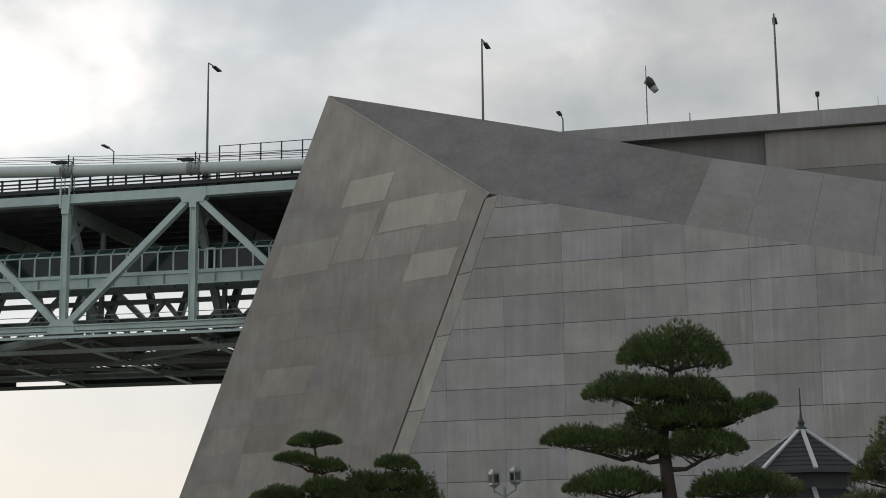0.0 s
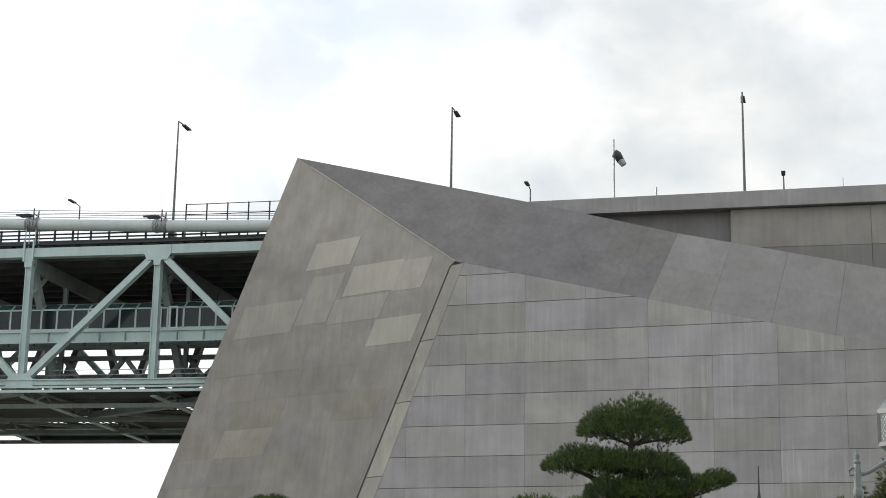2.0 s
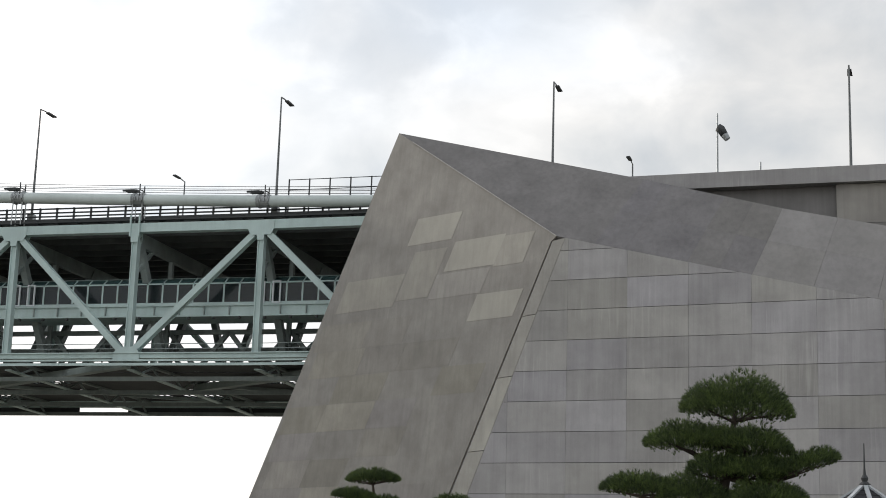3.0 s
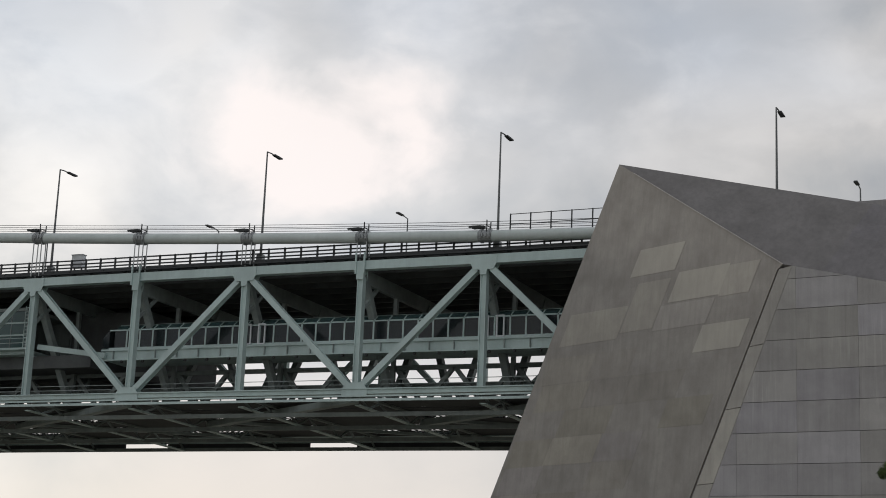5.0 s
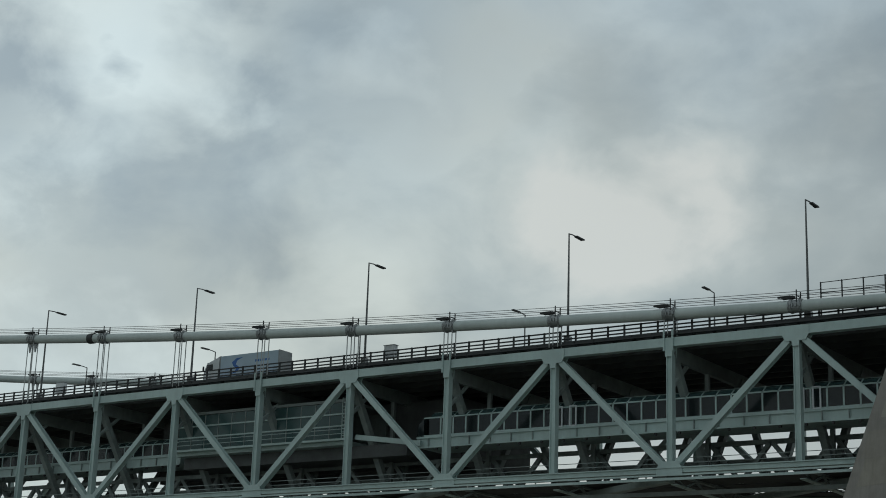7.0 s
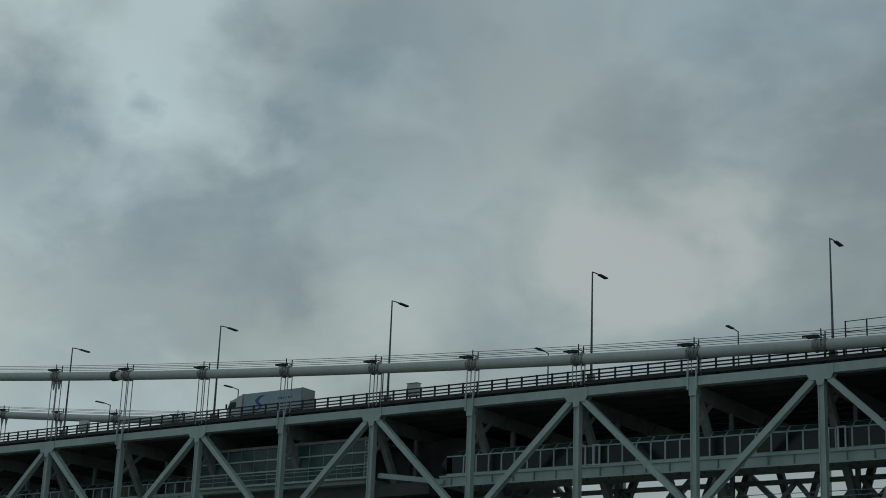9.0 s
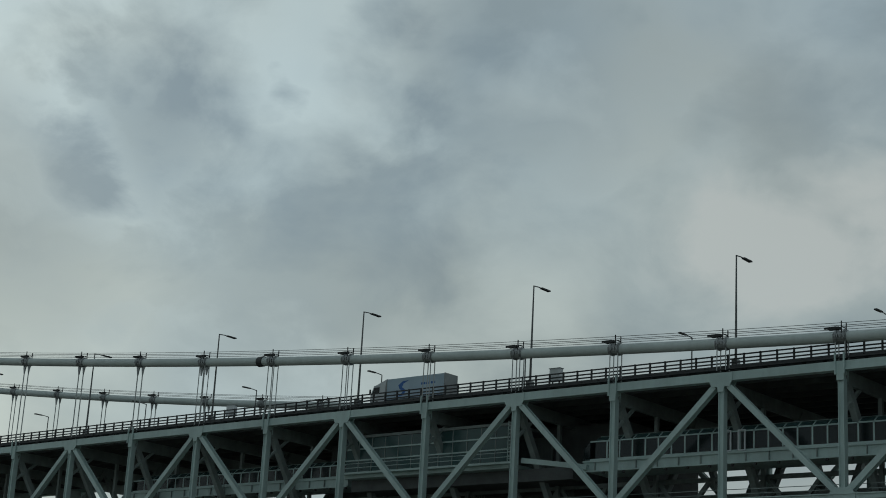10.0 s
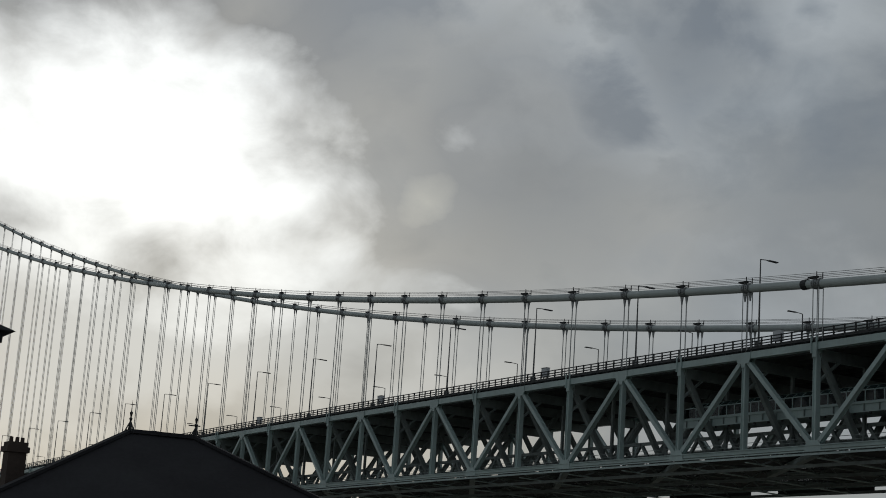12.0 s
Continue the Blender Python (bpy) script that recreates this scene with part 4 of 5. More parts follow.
# ---- foreground: lanterns ----
def lantern_head(parent, at, size, spin, milky=True):
    """A four-sided glazed lantern with a stepped cap and a finial."""
    x, y, z = at
    s = size

    def square(r, h):
        return [(x + r * s * math.cos(spin + math.pi / 4 + i * math.pi / 2), y + r * s * math.sin(spin + math.pi / 4 + i * math.pi / 2), z + h * s) for i in range(4)]

    head = part("lantern_head", Shape().hull(square(0.30, -0.02), square(0.37, 0.06)).hull(square(0.12, -0.16), square(0.30, -0.024)), LAMPGREEN, parent)
    cap = Shape().hull(square(0.36, 0.72), square(0.36, 0.78)).hull(square(0.34, 0.784), square(0.24, 0.92)).hull(square(0.25, 0.924), square(0.18, 0.97))
    part("cap", cap, LAMPGREEN, head, "pale stepped metal cap")
    part("finial", Shape().lathe((x, y), [(0.03 * s, z + 0.97 * s), (0.045 * s, z + 1.0 * s), (0.015 * s, z + 1.04 * s), (0.004 * s, z + 1.12 * s)], 8), LAMPGREEN, head)
    for i in range(4):
        a, b, c, d = square(0.345, 0.06)[i], square(0.345, 0.06)[(i + 1) % 4], square(0.345, 0.72)[(i + 1) % 4], square(0.345, 0.72)[i]
        q = [Vector(p) for p in (a, b, c, d)]
        inn = (Vector((x, y, q[0].z)) - (q[0] + q[1]) / 2).normalized() * 0.012 * s
        part("pane", slab(q, inn), GLASS_MILK if i % 2 and milky else GLASS, head)
        part("corner_bar", Shape().beam(q[0], q[3], 0.075 * s), LAMPGREEN, head)
        e, f = (q[1] - q[0]), (q[3] - q[0])
        bars = Shape()
        for t in [j / 6 for j in range(-5, 6)]:
            for g in (1, -1):
                p0, p1 = max(0.0, t), min(1.0, t + 1.0)
                w0, w1 = p0 - t, p1 - t
                pa, pb = (p0, p1) if g > 0 else (1 - p0, 1 - p1)
                bars.beam(q[0] + e * pa + f * w0 - inn * 0.6, q[0] + e * pb + f * w1 - inn * 0.6, 0.009 * s)
        if i % 2 and milky:
            part("lattice", bars, LAMPGREEN, head)
        scallop = Shape()
        for w, sign in ((0.0, 1), (1.0, -1)):
            for j in range(8):
                u0, u1 = 0.06 + 0.11 * j, 0.06 + 0.11 * (j + 1)
                h0, h1 = (0.05 + 0.13 * abs(math.cos(2 * math.pi * u)) for u in (u0, u1))
                quad = [q[0] + e * u0 + f * w, q[0] + e * u1 + f * w, q[0] + e * u1 + f * (w + sign * h1), q[0] + e * u0 + f * (w + sign * h0)]
                scallop.hull([v - inn * 0.9 for v in quad], [v - inn * 0.2 for v in quad])
        part("scalloped_frame", scallop, LAMPGREEN, head)
        for t0, t1, w in ((0.0, 1.0, 0.0), (0.0, 1.0, 1.0)):
            part("edge_bar", Shape().beam(q[0] + f * w, q[1] + f * w, 0.08 * s), LAMPGREEN, head)
    part("drop", Shape().lathe((x, y), [(0.015 * s, z - 0.52 * s), (0.04 * s, z - 0.46 * s), (0.02 * s, z - 0.42 * s), (0.06 * s, z - 0.36 * s), (0.075 * s, z - 0.26 * s), (0.09 * s, z - 0.16 * s)], 10), LAMPGREEN, head)
    return head


def park_lantern():
    ob = thing("park_lantern", "pale grey-green lamp post with one glazed lantern on a side arm", "lamp post")
    x, y = 0.70, 22.0
    part("post", Shape().lathe((x, y), [(0.10, 0), (0.10, 0.4), (0.065, 0.5), (0.052, 2.2), (0.045, 3.53)], 12), LAMPGREEN, ob, smooth=True)
    part("collar", Shape().lathe((x, y), [(0.06, 3.48), (0.068, 3.52), (0.068, 3.56), (0.05, 3.60), (0.054, 3.78), (0.04, 3.90), (0.05, 3.92), (0.03, 3.96), (0.036, 4.01), (0.012, 4.05), (0.004, 4.11)], 12), LAMPGREEN, ob)
    part("arm", Shape().tube([(x + 0.03, y, 3.76), (x + 0.15, y, 3.80), (x + 0.35, y, 3.92), (x + 0.5, y, 3.94)], 0.028, 8), LAMPGREEN, ob)
    part("scroll", Shape().tube([(x - 0.06, y, 3.76), (x - 0.1, y, 3.76), (x - 0.1, y, 3.82), (x - 0.06, y, 3.86)], 0.02, 8), LAMPGREEN, ob)
    lantern_head(ob, (1.215, 22.0, 4.11), 0.64, 0.72)


def twin_lantern():
    ob = thing("twin_lantern", "pale lamp post with two glazed lanterns", "lamp post")
    x, y = -11.81, 57.8
    part("post", Shape().lathe((x, y), [(0.12, 0), (0.12, 0.5), (0.08, 0.6), (0.06, 4.4), (0.03, 4.5)], 10), LAMPGREEN, ob)
    part("arm", Shape().tube([(x, y, 4.1), (x - 0.2, y, 4.25), (x - 0.38, y, 4.35)], 0.03, 6), LAMPGREEN, ob)
    part("arm", Shape().tube([(x, y, 4.1), (x + 0.2, y, 4.25), (x + 0.4, y, 4.38)], 0.03, 6), LAMPGREEN, ob)
    lantern_head(ob, (x - 0.38, y, 4.55), 0.58, 0.8, False)
    lantern_head(ob, (x + 0.4, y, 4.62), 0.58, 0.8, False)


park_lantern()
twin_lantern()


# ---- pavilion with a pointed roof ----
def pavilion():
    ob = thing("pavilion", "octagonal pavilion with dark slate roofs and pale hip cappings", "pavilion")
    cx, cy = -2.54, 101.0

    def ringp(r, z, n=8, spin=0.2):
        return [Vector((cx + r * math.cos(spin + 2 * math.pi * i / n), cy + r * math.sin(spin + 2 * math.pi * i / n), z)) for i in range(n)]

    def roof(name, r0, z0, r1, z1):
        lo, hi = ringp(r0, z0), ringp(r1, z1)
        r = part(name, Shape().hull(lo, hi), SLATE, ob, "dark slate roof")
        for i in range(8):
            part("hip_capping", Shape().beam(lo[i] + Vector((0, 0, 0.05)), hi[i] + Vector((0, 0, 0.05)), 0.24, 0.12), ROOFTRIM, r)
        for j in range(1, 9):
            t = j / 9
            course = Shape()
            ring_lo, ring_hi = ringp(r0 + (r1 - r0) * t + 0.03, z0 + (z1 - z0) * t - 0.01), ringp(r0 + (r1 - r0) * t + 0.03, z0 + (z1 - z0) * t + 0.03)
            part("slate_course", course.hull(ring_lo, ring_hi), SLATE, r)
        part("eave", Shape().hull(ringp(r0 + 0.05, z0 - 0.16), ringp(r0 + 0.05, z0 - 0.004)), DARKMETAL, r)
        return r

    roof("roof", 4.1, 7.05, 0.25, 9.55)
    part("drum", Shape().hull(ringp(3.0, 5.9), ringp(3.0, 6.886)), DARKMETAL, ob)
    for i in range(8):
        a, b = ringp(3.02, 6.2)[i], ringp(3.02, 6.2)[(i + 1) % 8]
        for t in ((0.4,) if i % 2 else ()):
            p, q = a.lerp(b, t), a.lerp(b, t + 0.22)
            part("window", Shape().hull([p, q, q + Vector((0, 0, 0.5)), p + Vector((0, 0, 0.5))], [v + (v - Vector((cx, cy, v.z))).normalized() * 0.03 for v in (p, q, q + Vector((0, 0, 0.5)), p + Vector((0, 0, 0.5)))]), GALV, ob)
    roof("lower_roof", 4.6, 4.9, 3.0, 6.0)
    part("wall", Shape().hull(ringp(3.9, 0), ringp(3.9, 4.736)), BRICK, ob)
    part("finial", Shape().lathe((cx, cy), [(0.3, 9.5), (0.34, 9.7), (0.16, 9.85), (0.22, 10.05), (0.1, 10.25), (0.06, 10.6), (0.03, 12.1)], 10), DARKMETAL, ob, "dark metal spire finial")


pavilion()


# ---- house with a dark hipped roof ----
def house():
    ob = thing("house", "house with a dark hipped slate roof, chimney and iron finials", "house")
    # roof axes: the ridge runs nearly across the line of sight
    r0, r1 = Vector((-42.25, 15.49, 5.85)), Vector((-41.6, 17.1, 5.82))
    along = (r1 - r0).normalized()
    side = Vector((along.y, -along.x, 0.0))
    zl = 3.2
    c = [r0 - along * 3.9 + side * 3.9, r1 + along * 5.7 + side * 3.9, r1 + along * 5.7 - side * 3.9, r0 - along * 3.9 - side * 3.9]
    e = [Vector((p.x, p.y, zl)) for p in c]
    roof = part("roof", Shape().add([*e, r0, r1, *[p - Vector((0, 0, 0.25)) for p in e]],
                                    [(0, 1, 5, 4), (1, 2, 5), (2, 3, 4, 5), (3, 0, 4), (6, 7, 1, 0), (7, 8, 2, 1), (8, 9, 3, 2), (9, 6, 0, 3), (9, 8, 7, 6)]), SLATE, ob, "dark slate hipped roof")
    part("ridge_capping", Shape().beam(r0 + Vector((0, 0, 0.03)), r1 + Vector((0, 0, 0.03)), 0.22, 0.1), SLATE, roof)
    for a, b in ((e[0], r0), (e[1], r1), (e[2], r1), (e[3], r0)):
        part("hip_capping", Shape().beam(a + Vector((0, 0, 0.03)), b + Vector((0, 0, 0.03)), 0.2, 0.08), SLATE, roof)
    w = [p + (((r0 + r1) / 2 - p) * 0.1) for p in e]
    part("wall", Shape().hull([Vector((p.x, p.y, 0)) for p in w], [Vector((p.x, p.y, zl - 0.254)) for p in w]), BRICK, ob, "dark brick wall")
    for r in (r0, r1):
        f = Shape().lathe((r.x, r.y), [(0.03, r.z), (0.025, r.z + 0.3), (0.05, r.z + 0.36), (0.02, r.z + 0.4), (0.045, r.z + 0.52), (0.015, r.z + 0.56), (0.004, r.z + 0.86)], 8)
        for i in range(4):
            d = Vector((math.cos(i * math.pi / 2), math.sin(i * math.pi / 2), 0))
            f.beam(r + d * 0.14, r + Vector((0, 0, 0.3)), 0.03)
        part("finial", f, DARKMETAL, roof, "dark iron finial")
    p = r1 + Vector((0, 0, 0.34))
    part("weather_arm", Shape().beam(p - along * 0.2, p + along * 0.12, 0.03), DARKMETAL, roof)
    x, y = -43.15, 12.75
    ch = part("chimney", Shape().box((x - 0.24, y - 0.24, 2.8), (x + 0.24, y + 0.24, 5.05)), BRICK, ob, "brown brick chimney stack")
    part("chimney_cap", Shape().box((x - 0.30, y - 0.30, 5.054), (x + 0.30, y + 0.30, 5.2)).box((x - 0.25, y - 0.25, 5.204), (x + 0.25, y + 0.25, 5.32)), BRICK, ch)
    for dy in (-0.14, 0.02, 0.16):
        part("chimney_pot", Shape().lathe((x, y + dy), [(0.06, 5.3), (0.05, 5.46)], 8), BRICK, ch)


house()


def eave():
    ob = thing("shelter", "dark roof eave of a small shelter at the park edge", "roof")
    part("roof", Shape().hull([(-21.68, 6.22, 4.93), (-21.9, 3.0, 4.93), (-24.5, 3.2, 4.93), (-24.4, 6.3, 4.93)],
                              [(-22.3, 5.6, 5.25), (-22.4, 3.5, 5.25), (-24.0, 3.6, 5.25), (-23.9, 5.7, 5.25)]).box((-24.4, 3.1, 4.78), (-21.85, 6.1, 4.926)), SLATE, ob)
    for px, py in ((-22.3, 3.6), (-22.3, 5.6), (-24.0, 3.6), (-24.0, 5.6)):
        part("post", Shape().box((px - 0.08, py - 0.08, 0), (px + 0.08, py + 0.08, 4.776)), BARK, ob)


eave()


# ---- pines ----
def tuft_shape(shape, p, up, size, rng, blades):
    """A brush of needles that opens round its direction."""
    up = up.normalized()
    s = up.orthogonal().normalized()
    t = up.cross(s)
    for i in range(blades):
        a = rng.uniform(0, 2 * math.pi)
        lean = rng.uniform(0.1, 0.8)
        d = (up + (s * math.cos(a) + t * math.sin(a)) * lean).normalized()
        w = d.cross(Vector((rng.uniform(-1, 1), rng.uniform(-1, 1), rng.uniform(-1, 1)))).normalized() * size * 0.042
        ln = size * rng.uniform(0.7, 1.15)
        o = len(shape.v)
        shape.v += [tuple(p - w), tuple(p + w), tuple(p + d * ln)]
        shape.f.append((o, o + 1, o + 2))


def pad_shape(centre, rx, ry, rz, rng, count, size, tilt=0.0, blades=13):
    """One clipped cloud of a pine: brushes over a lumpy flattened dome, thin below."""
    s = Shape()
    c = Vector(centre)
    lumps = [(rng.uniform(-0.7, 0.7), rng.uniform(-0.7, 0.7), rng.uniform(0.25, 0.5)) for _ in range(6)]
    for i in range(count):
        while True:
            x, y = rng.uniform(-1, 1), rng.uniform(-1, 1)
            if x * x + y * y < 1:
                break
        dome = math.sqrt(max(0.0, 1 - (x * x + y * y) ** 1.3))
        bump = max(0.0, max(1 - ((x - a) ** 2 + (y - b) ** 2) / (q * q) for a, b, q in lumps)) * 0.25
        z = dome * (1.05 + bump) * (rng.random() ** 0.5) - 0.42 * rng.random() * dome
        p = c + Vector((x * rx, y * ry, z * rz + tilt * x * rx))
        tuft_shape(s, p, Vector((x * 0.7 * rz / rx + x * 0.5, y * 0.5, 0.85)), size * rng.uniform(0.75, 1.2), rng, blades)
    return s


def leaf_mesh(shape, material):
    me = bpy.data.meshes.new("foliage")
    me.from_pydata(shape.v, [], shape.f)
    me.materials.append(material)
    return me


def pine(name, label, trunk, radii, pads, size, density, seed, material):
    rng = random.Random(seed)
    ob = thing(name, label, "pine tree")
    part("trunk", Shape().tube(trunk, radii, 10), BARK, ob, "dark fissured trunk", smooth=True)
    line = [Vector(p) for p in trunk]
    for c, rx, ry, rz, tilt in pads:
        c = Vector(c)
        near = min((line[i].lerp(line[i + 1], f / 6) for i in range(len(line) - 1) for f in range(7)),
                   key=lambda q: (q - (c - Vector((0, 0, 0.35 * rz)))).length + max(0, q.z - c.z) * 2)
        mid = near.lerp(c, 0.5) + Vector((0, 0, -0.12 * (c - near).length - 0.05))
        thick = 0.045 * (1 + rx * 0.6)
        limb = Shape().tube([near, mid, c - Vector((0, 0, 0.15 * rz))], [thick, thick * 0.75, thick * 0.35], 7)
        for i in range(7):
            a = rng.uniform(0, 6.28)
            e = c + Vector((math.cos(a) * rx * 0.75, math.sin(a) * ry * 0.75, 0.05 * rz + tilt * math.cos(a) * rx * 0.7))
            limb.tube([mid.lerp(c, rng.uniform(0.3, 1.0)) - Vector((0, 0, 0.12 * rz)), e], [thick * 0.4, thick * 0.12], 5)
        part("limb", limb, BARK, ob)
        n = int(3.0 * density * rx * ry)
        cl = part("foliage", leaf_mesh(pad_shape(c, rx, ry, rz, rng, n, size, tilt), material), None, ob)
        tagged(cl, kind="stuff")
    return ob


pine("cloud_pruned_pine", "tall green pine clipped into layered pads",
     [(-4.1, 39.8, 0), (-4.15, 39.8, 2.0), (-4.13, 39.8, 3.2), (-4.25, 39.8, 4.6), (-4.1, 39.8, 5.6), (-3.95, 39.8, 6.5)], [0.24, 0.2, 0.18, 0.13, 0.09, 0.05],
     [((-3.93, 39.8, 6.42), 1.33, 1.2, 0.85, -0.06), ((-5.0, 39.8, 5.62), 1.15, 0.9, 0.55, -0.02), ((-3.6, 39.7, 5.55), 1.0, 0.9, 0.5, -0.08),
      ((-3.6, 39.8, 4.95), 0.95, 0.9, 0.5, 0.0), ((-2.5, 39.8, 5.05), 0.95, 0.7, 0.42, 0.32), ((-4.4, 39.6, 4.95), 0.7, 0.7, 0.55, 0.0),
      ((-6.2, 39.7, 4.52), 0.98, 0.8, 0.42, -0.05), ((-4.95, 39.6, 4.3), 0.85, 0.8, 0.65, 0.0), ((-3.25, 39.7, 4.25), 0.98, 0.9, 0.58, 0.05),
      ((-5.45, 39.7, 3.4), 1.2, 0.9, 0.5, 0.0), ((-2.6, 39.6, 3.3), 1.1, 0.8, 0.5, 0.08), ((-4.6, 39.4, 2.4), 1.8, 1.0, 0.6, 0.0), ((-2.2, 39.6, 2.3), 1.4, 1.0, 0.6, 0.0)],
     0.12, 900, 3, NEEDLES)
pine("small_pine", "pine clipped into flat pads on thin limbs",
     [(-21.9, 66.5, 0), (-21.8, 66.5, 3.5), (-21.75, 66.5, 5.0), (-21.6, 66.5, 6.1), (-21.7, 66.5, 6.8)], [0.22, 0.17, 0.12, 0.08, 0.04],
     [((-21.7, 66.5, 6.85), 1.15, 0.9, 0.45, 0.02), ((-22.3, 66.4, 6.05), 1.1, 0.8, 0.42, -0.15), ((-21.1, 66.5, 5.75), 0.75, 0.8, 0.45, 0.0),
      ((-23.2, 66.1, 4.55), 1.15, 0.9, 0.55, 0.05), ((-21.2, 66.3, 4.85), 1.0, 0.9, 0.6, 0.0), ((-22.0, 66.3, 3.9), 1.8, 1.0, 0.7, 0.0), ((-20.4, 66.4, 4.55), 1.0, 0.9, 0.65, 0.0), ((-19.9, 66.6, 3.8), 1.2, 0.9, 0.7, 0.0),
      ((-20.15, 66.6, 5.2), 0.16, 0.16, 0.7, 0.0), ((-23.9, 66.2, 3.9), 1.0, 0.8, 0.6, 0.0)],
     0.15, 620, 5, NEEDLES)
pine("shrubby_pine", "dense pine with upright candles at its side",
     [(-18.3, 67.6, 0), (-18.3, 67.6, 3.0), (-18.35, 67.6, 5.0), (-18.4, 67.6, 5.9)], [0.2, 0.15, 0.09, 0.04],
     [((-18.4, 67.5, 5.85), 0.95, 0.8, 0.5, -0.08), ((-18.6, 67.5, 5.0), 1.1, 0.9, 0.65, 0.0), ((-17.7, 67.4, 5.1), 0.55, 0.6, 0.6, 0.2),
      ((-19.7, 67.2, 5.1), 0.75, 0.7, 0.6, 0.0), ((-17.2, 67.6, 4.7), 0.4, 0.5, 0.8, 0.3), ((-18.5, 67.3, 4.0), 1.7, 1.0, 0.75, 0.0), ((-16.95, 67.7, 4.2), 0.35, 0.4, 0.7, 0.3), ((-16.9, 67.6, 4.9), 0.13, 0.14, 0.75, 0.0), ((-16.6, 67.6, 4.5), 0.13, 0.14, 0.7, 0.2),
      ((-16.45, 67.6, 3.9), 0.16, 0.16, 0.7, 0.2), ((-19.4, 67.4, 4.3), 0.9, 0.8, 0.7, 0.0), ((-17.6, 67.5, 4.3), 0.8, 0.8, 0.7, 0.0)],
     0.15, 620, 6, NEEDLES)
big = []
rng0 = random.Random(11)
for row, (z, x0, x1, n) in enumerate(((8.15, 4.6, 5.6, 2), (7.75, 3.7, 3.9, 1), (7.2, 3.7, 7.2, 6), (6.4, 3.2, 7.8, 8), (5.6, 2.3, 8.2, 10), (4.8, 1.1, 8.4, 12), (4.0, 1.4, 8.6, 12), (3.2, 0.6, 8.8, 12), (2.4, 0.6, 8.8, 7))):
    for i in range(n):
        x = x0 + (x1 - x0) * (i + 0.5) / n + rng0.uniform(-0.2, 0.2)
        r = 0.34 if row < 2 else rng0.uniform(0.42, 0.68)
        big.append(((x, 44.8 + rng0.uniform(-1.4, 1.0), z + rng0.uniform(-0.25, 0.25) - 0.25), r, r, rng0.uniform(0.5, 0.7), rng0.uniform(-0.1, 0.1)))
for x, z in ((3.75, 7.9), (4.75, 8.35), (5.15, 8.5), (5.6, 8.2), (6.2, 7.9), (3.2, 7.0), (2.7, 6.3), (2.1, 5.8), (1.5, 5.3), (1.05, 5.0), (0.75, 4.5), (2.4, 5.2), (1.6, 4.5), (6.8, 7.6)):
    big.append(((x, 44.6 + rng0.uniform(-0.5, 0.5), z - 0.35), 0.2, 0.2, 0.75, 0.0))
    big.append(((x + rng0.uniform(-0.25, 0.25), 44.8, z - 0.75), 0.42, 0.42, 0.5, 0.0))
pine("black_pine", "broad dense dark green pine with upright shoots",
     [(5.6, 45.2, 0), (5.5, 45.2, 2.5), (5.3, 45.1, 5.0), (5.2, 45.0, 7.2), (5.1, 45, 8.2)], [0.3, 0.25, 0.18, 0.1, 0.04], big, 0.14, 950, 8, NEEDLES_DARK)
pine("black_pine", "low bushy pine beside the pavilion",
     [(-1.2, 43.0, 0), (-1.3, 43.0, 1.5), (-1.6, 43.0, 3.4)], [0.16, 0.12, 0.05],
     [((-2.0, 43.0, 3.35), 0.9, 0.7, 0.5, 0.1), ((-1.5, 43.0, 2.6), 1.1, 0.8, 0.6, 0.0), ((0.4, 43.5, 2.9), 1.0, 0.8, 0.5, 0.0)], 0.15, 420, 9, NEEDLES_DARK)


def clipped_shrub(x, y, z, r, seed):
    """A rounded evergreen mound on short stems."""
    rng = random.Random(seed)
    ob = thing("clipped_shrub", "rounded clipped evergreen shrub in the park", "shrub", "clipped shrubs")
    stem = Shape()
    for i in range(4):
        a = i * 1.57 + rng.uniform(0, 1)
        stem.tube([(x + 0.08 * math.cos(a), y + 0.08 * math.sin(a), 0), (x + 0.5 * r * math.cos(a), y + 0.5 * r * math.sin(a), z)], [0.05, 0.02], 5)
    part("stem", stem, BARK, ob)
    tagged(part("foliage", leaf_mesh(pad_shape((x, y, z - 0.2), r, r, 0.8 * r, rng, int(3800 * r * r), 0.095), NEEDLES), None, ob), kind="stuff")


for i, (x, y, z, r) in enumerate(((2.6, 40.0, 2.7, 0.75), (3.7, 39.6, 2.9, 0.8), (4.7, 40.2, 2.8, 0.75), (1.6, 40.2, 2.5, 0.7), (5.6, 39.8, 3.0, 0.8), (3.1, 38.8, 2.2, 0.8), (4.3, 38.6, 2.2, 0.8), (0.4, 40.6, 2.3, 0.75))):
    clipped_shrub(x, y, z, r, 40 + i)


# ---- small things on the anchorage ----
def windsock():
    ob = thing("windsock", "drooping striped windsock on a thin pole", "windsock")
    x, y = -16.62, 152.0
    part("pole", Shape().tube([(x, y, 41.0), (x, y, 48.7)], [0.1, 0.07], 6), GALV, ob)
    pts = [(x + 0.05, y, 47.3), (x + 0.35, y, 47.1), (x + 0.65, y, 46.55), (x + 0.95, y, 46.1)]
    part("sock", Shape().tube(pts[:3], [0.42, 0.42, 0.38], 10), DARKMETAL, ob, "dark fabric sock", smooth=True)
    part("sock_tip", Shape().tube([Vector(p) + Vector((0.004, 0, 0)) for p in pts[2:]], [0.37, 0.3], 10), GALV, ob, "pale fabric tip")


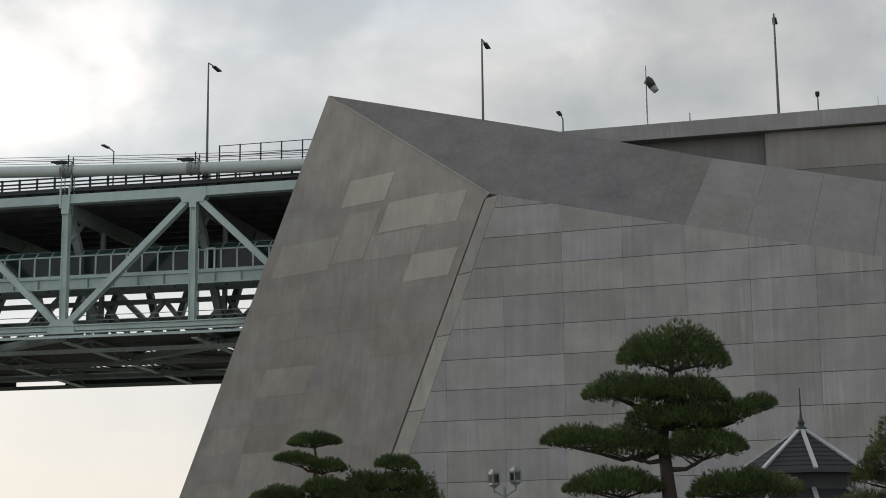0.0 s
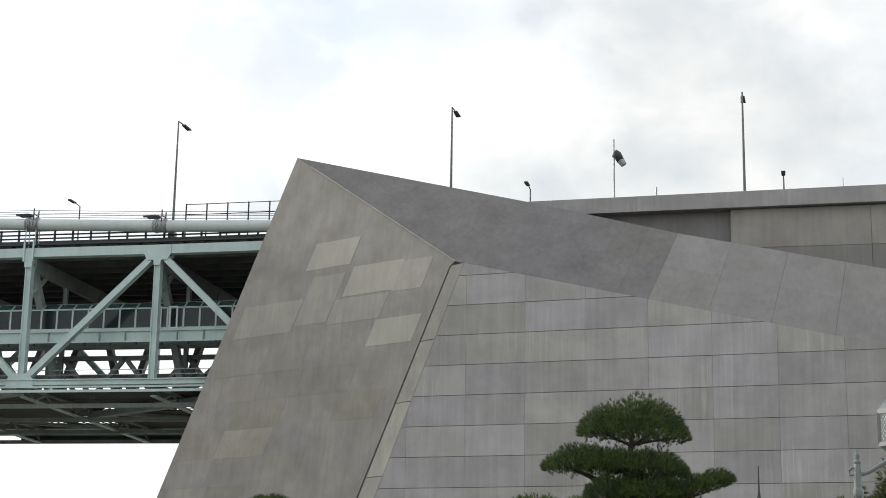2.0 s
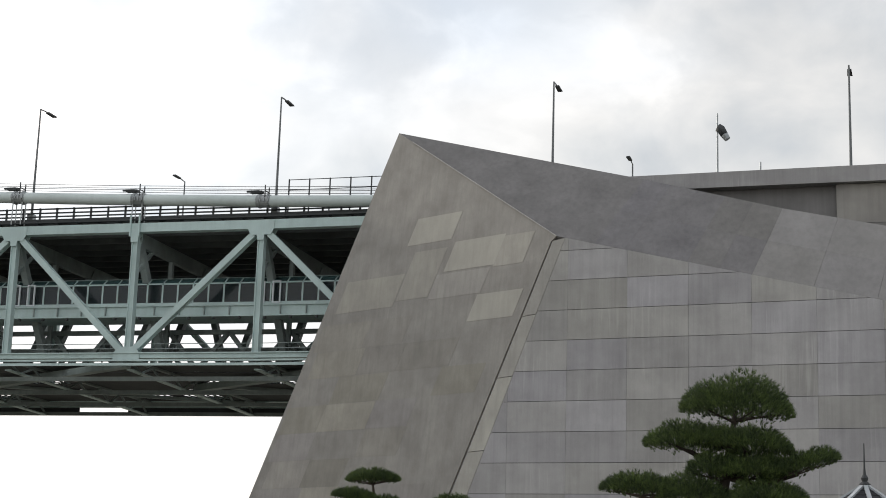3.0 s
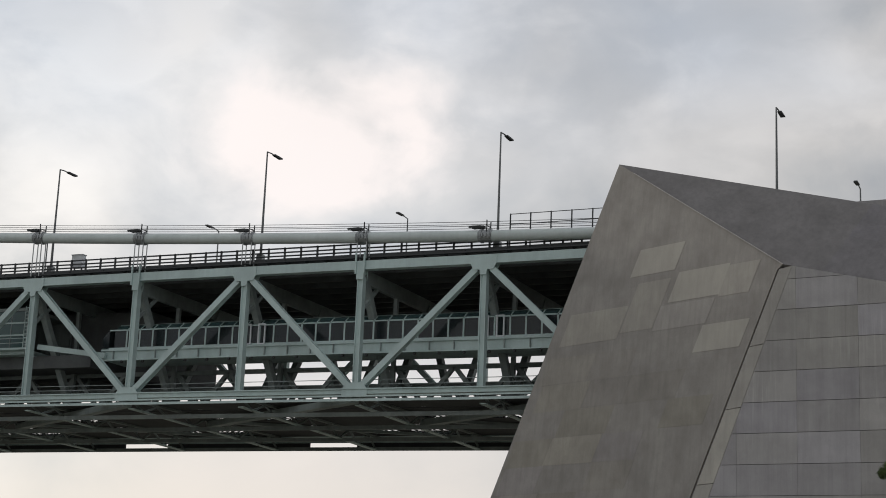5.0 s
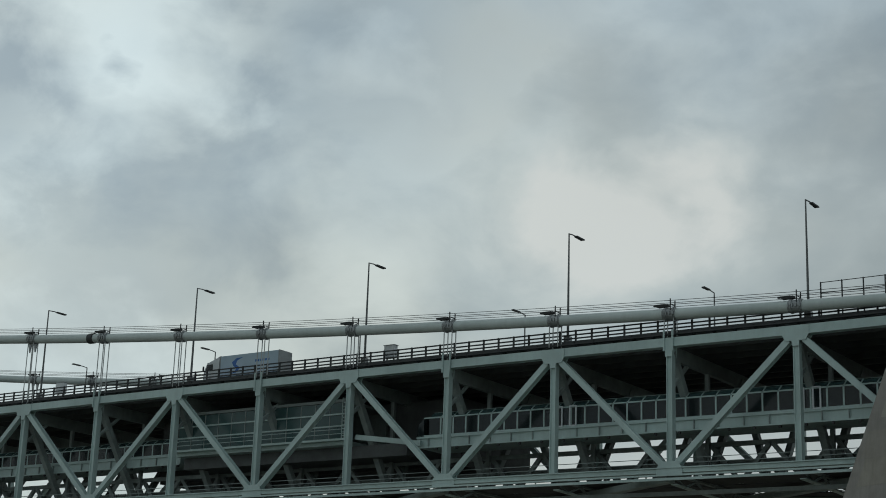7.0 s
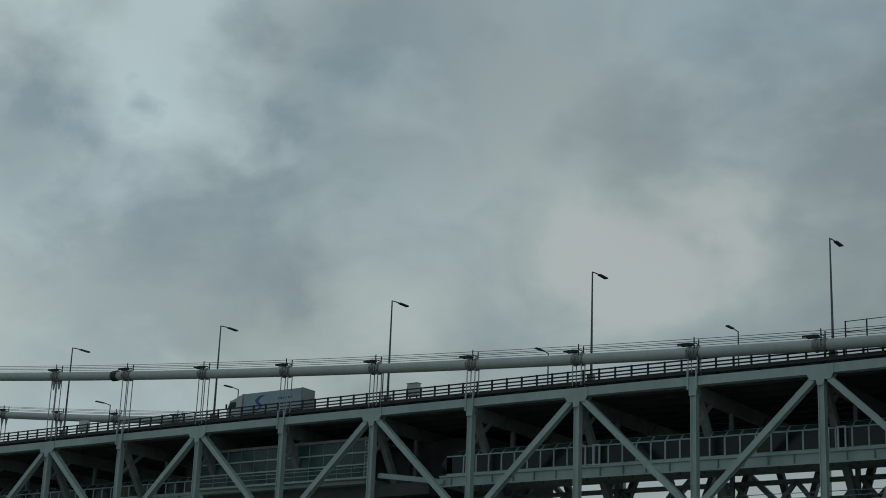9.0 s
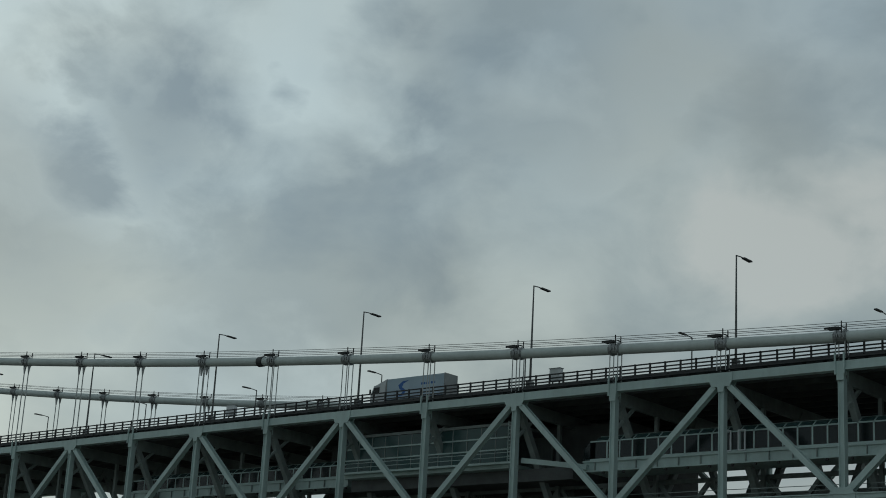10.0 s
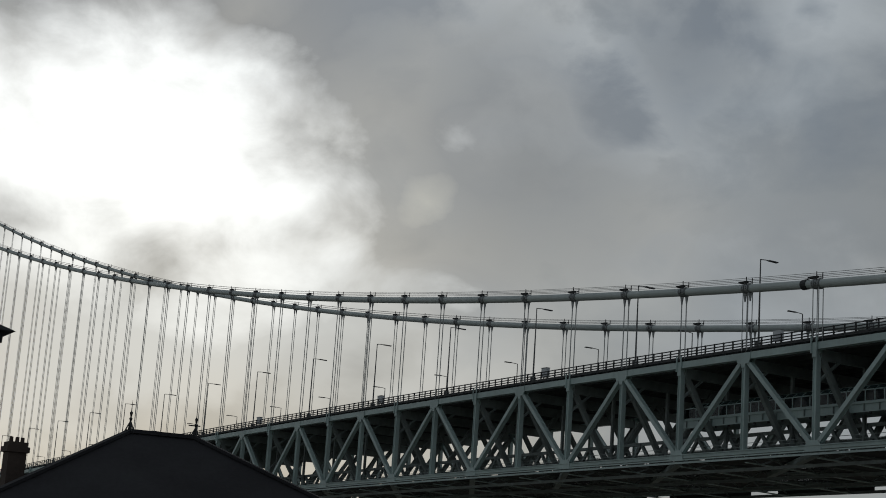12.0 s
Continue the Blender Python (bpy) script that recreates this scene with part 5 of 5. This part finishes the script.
def antenna():
    ob = thing("antenna_mast", "white antenna mast with dark panel aerials", "antenna")
    part("mast", Shape().box((13.6, 152.0, 41.0), (14.15, 152.5, 48.2)), WHITE, ob)
    part("rod", Shape().tube([(13.95, 152.2, 48.2), (13.98, 152.2, 49.9)], 0.05, 6), GALV, ob)
    part("bracket", Shape().beam((14.3, 152.2, 44.8), (14.3, 152.2, 47.6), 0.1).beam((14.154, 152.2, 45.4), (14.6, 152.2, 45.4), 0.08).beam((14.154, 152.2, 47.0), (14.6, 152.2, 47.0), 0.08), DARKMETAL, ob)
    for x, z in ((14.62, 45.0), (14.75, 46.2), (14.6, 47.2)):
        part("aerial", Shape().tube([(x, 151.9, z - 0.35), (x + 0.05, 151.9, z + 0.45)], 0.13, 8), DARKMETAL, ob)
    part("cabinet", Shape().box((14.4, 152.0, 41.0), (15.3, 152.8, 43.6)), WHITE, ob)


windsock()
antenna()
for x, z in ((-12.62, 43.75), (4.6, 44.0)):
    ob = thing("marker_post", "thin steel marker post behind the parapet", "post", "posts behind the parapet")
    part("rod", Shape().tube([(x, 152, 41.0), (x, 152, z)], 0.08 if x < 0 else 0.04, 6), GALV, ob)


def traffic_mirror():
    ob = thing("dish", "round pale dish on a slanting white pole", "dish")
    part("pole", Shape().tube([(12.6, 131.0, 0.0), (12.9, 131.0, 16.0), (14.76, 131.0, 22.9), (17.5, 131.0, 28.3)], [0.2, 0.16, 0.13, 0.1], 8), WHITE, ob)
    disc = Shape().tube([(17.27, 131.25, 29.3), (17.25, 131.1, 29.3), (17.24, 131.0, 29.3), (17.23, 130.95, 29.3)], [0.3, 0.72, 0.76, 0.7], 20)
    part("reflector", disc, BLUESTEEL, ob, "pale blue round reflector", smooth=True)
    part("bracket", Shape().hull([(15.5, 131.3, 28.6), (17.0, 131.3, 28.3), (17.0, 131.3, 29.1)], [(15.5, 131.9, 28.6), (17.0, 131.9, 28.3), (17.0, 131.9, 29.1)]), TEAL, ob, "teal bracket plate")


traffic_mirror()
wall_panels()
face_patches()
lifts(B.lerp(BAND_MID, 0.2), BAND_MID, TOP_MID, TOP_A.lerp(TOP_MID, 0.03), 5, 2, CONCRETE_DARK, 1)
# Darker concrete here offsets the extra sky light on the upward slope.
lifts(BAND_MID, BAND_END, TOP_END, TOP_MID, 6, 2, CONCRETE_MID, 2)
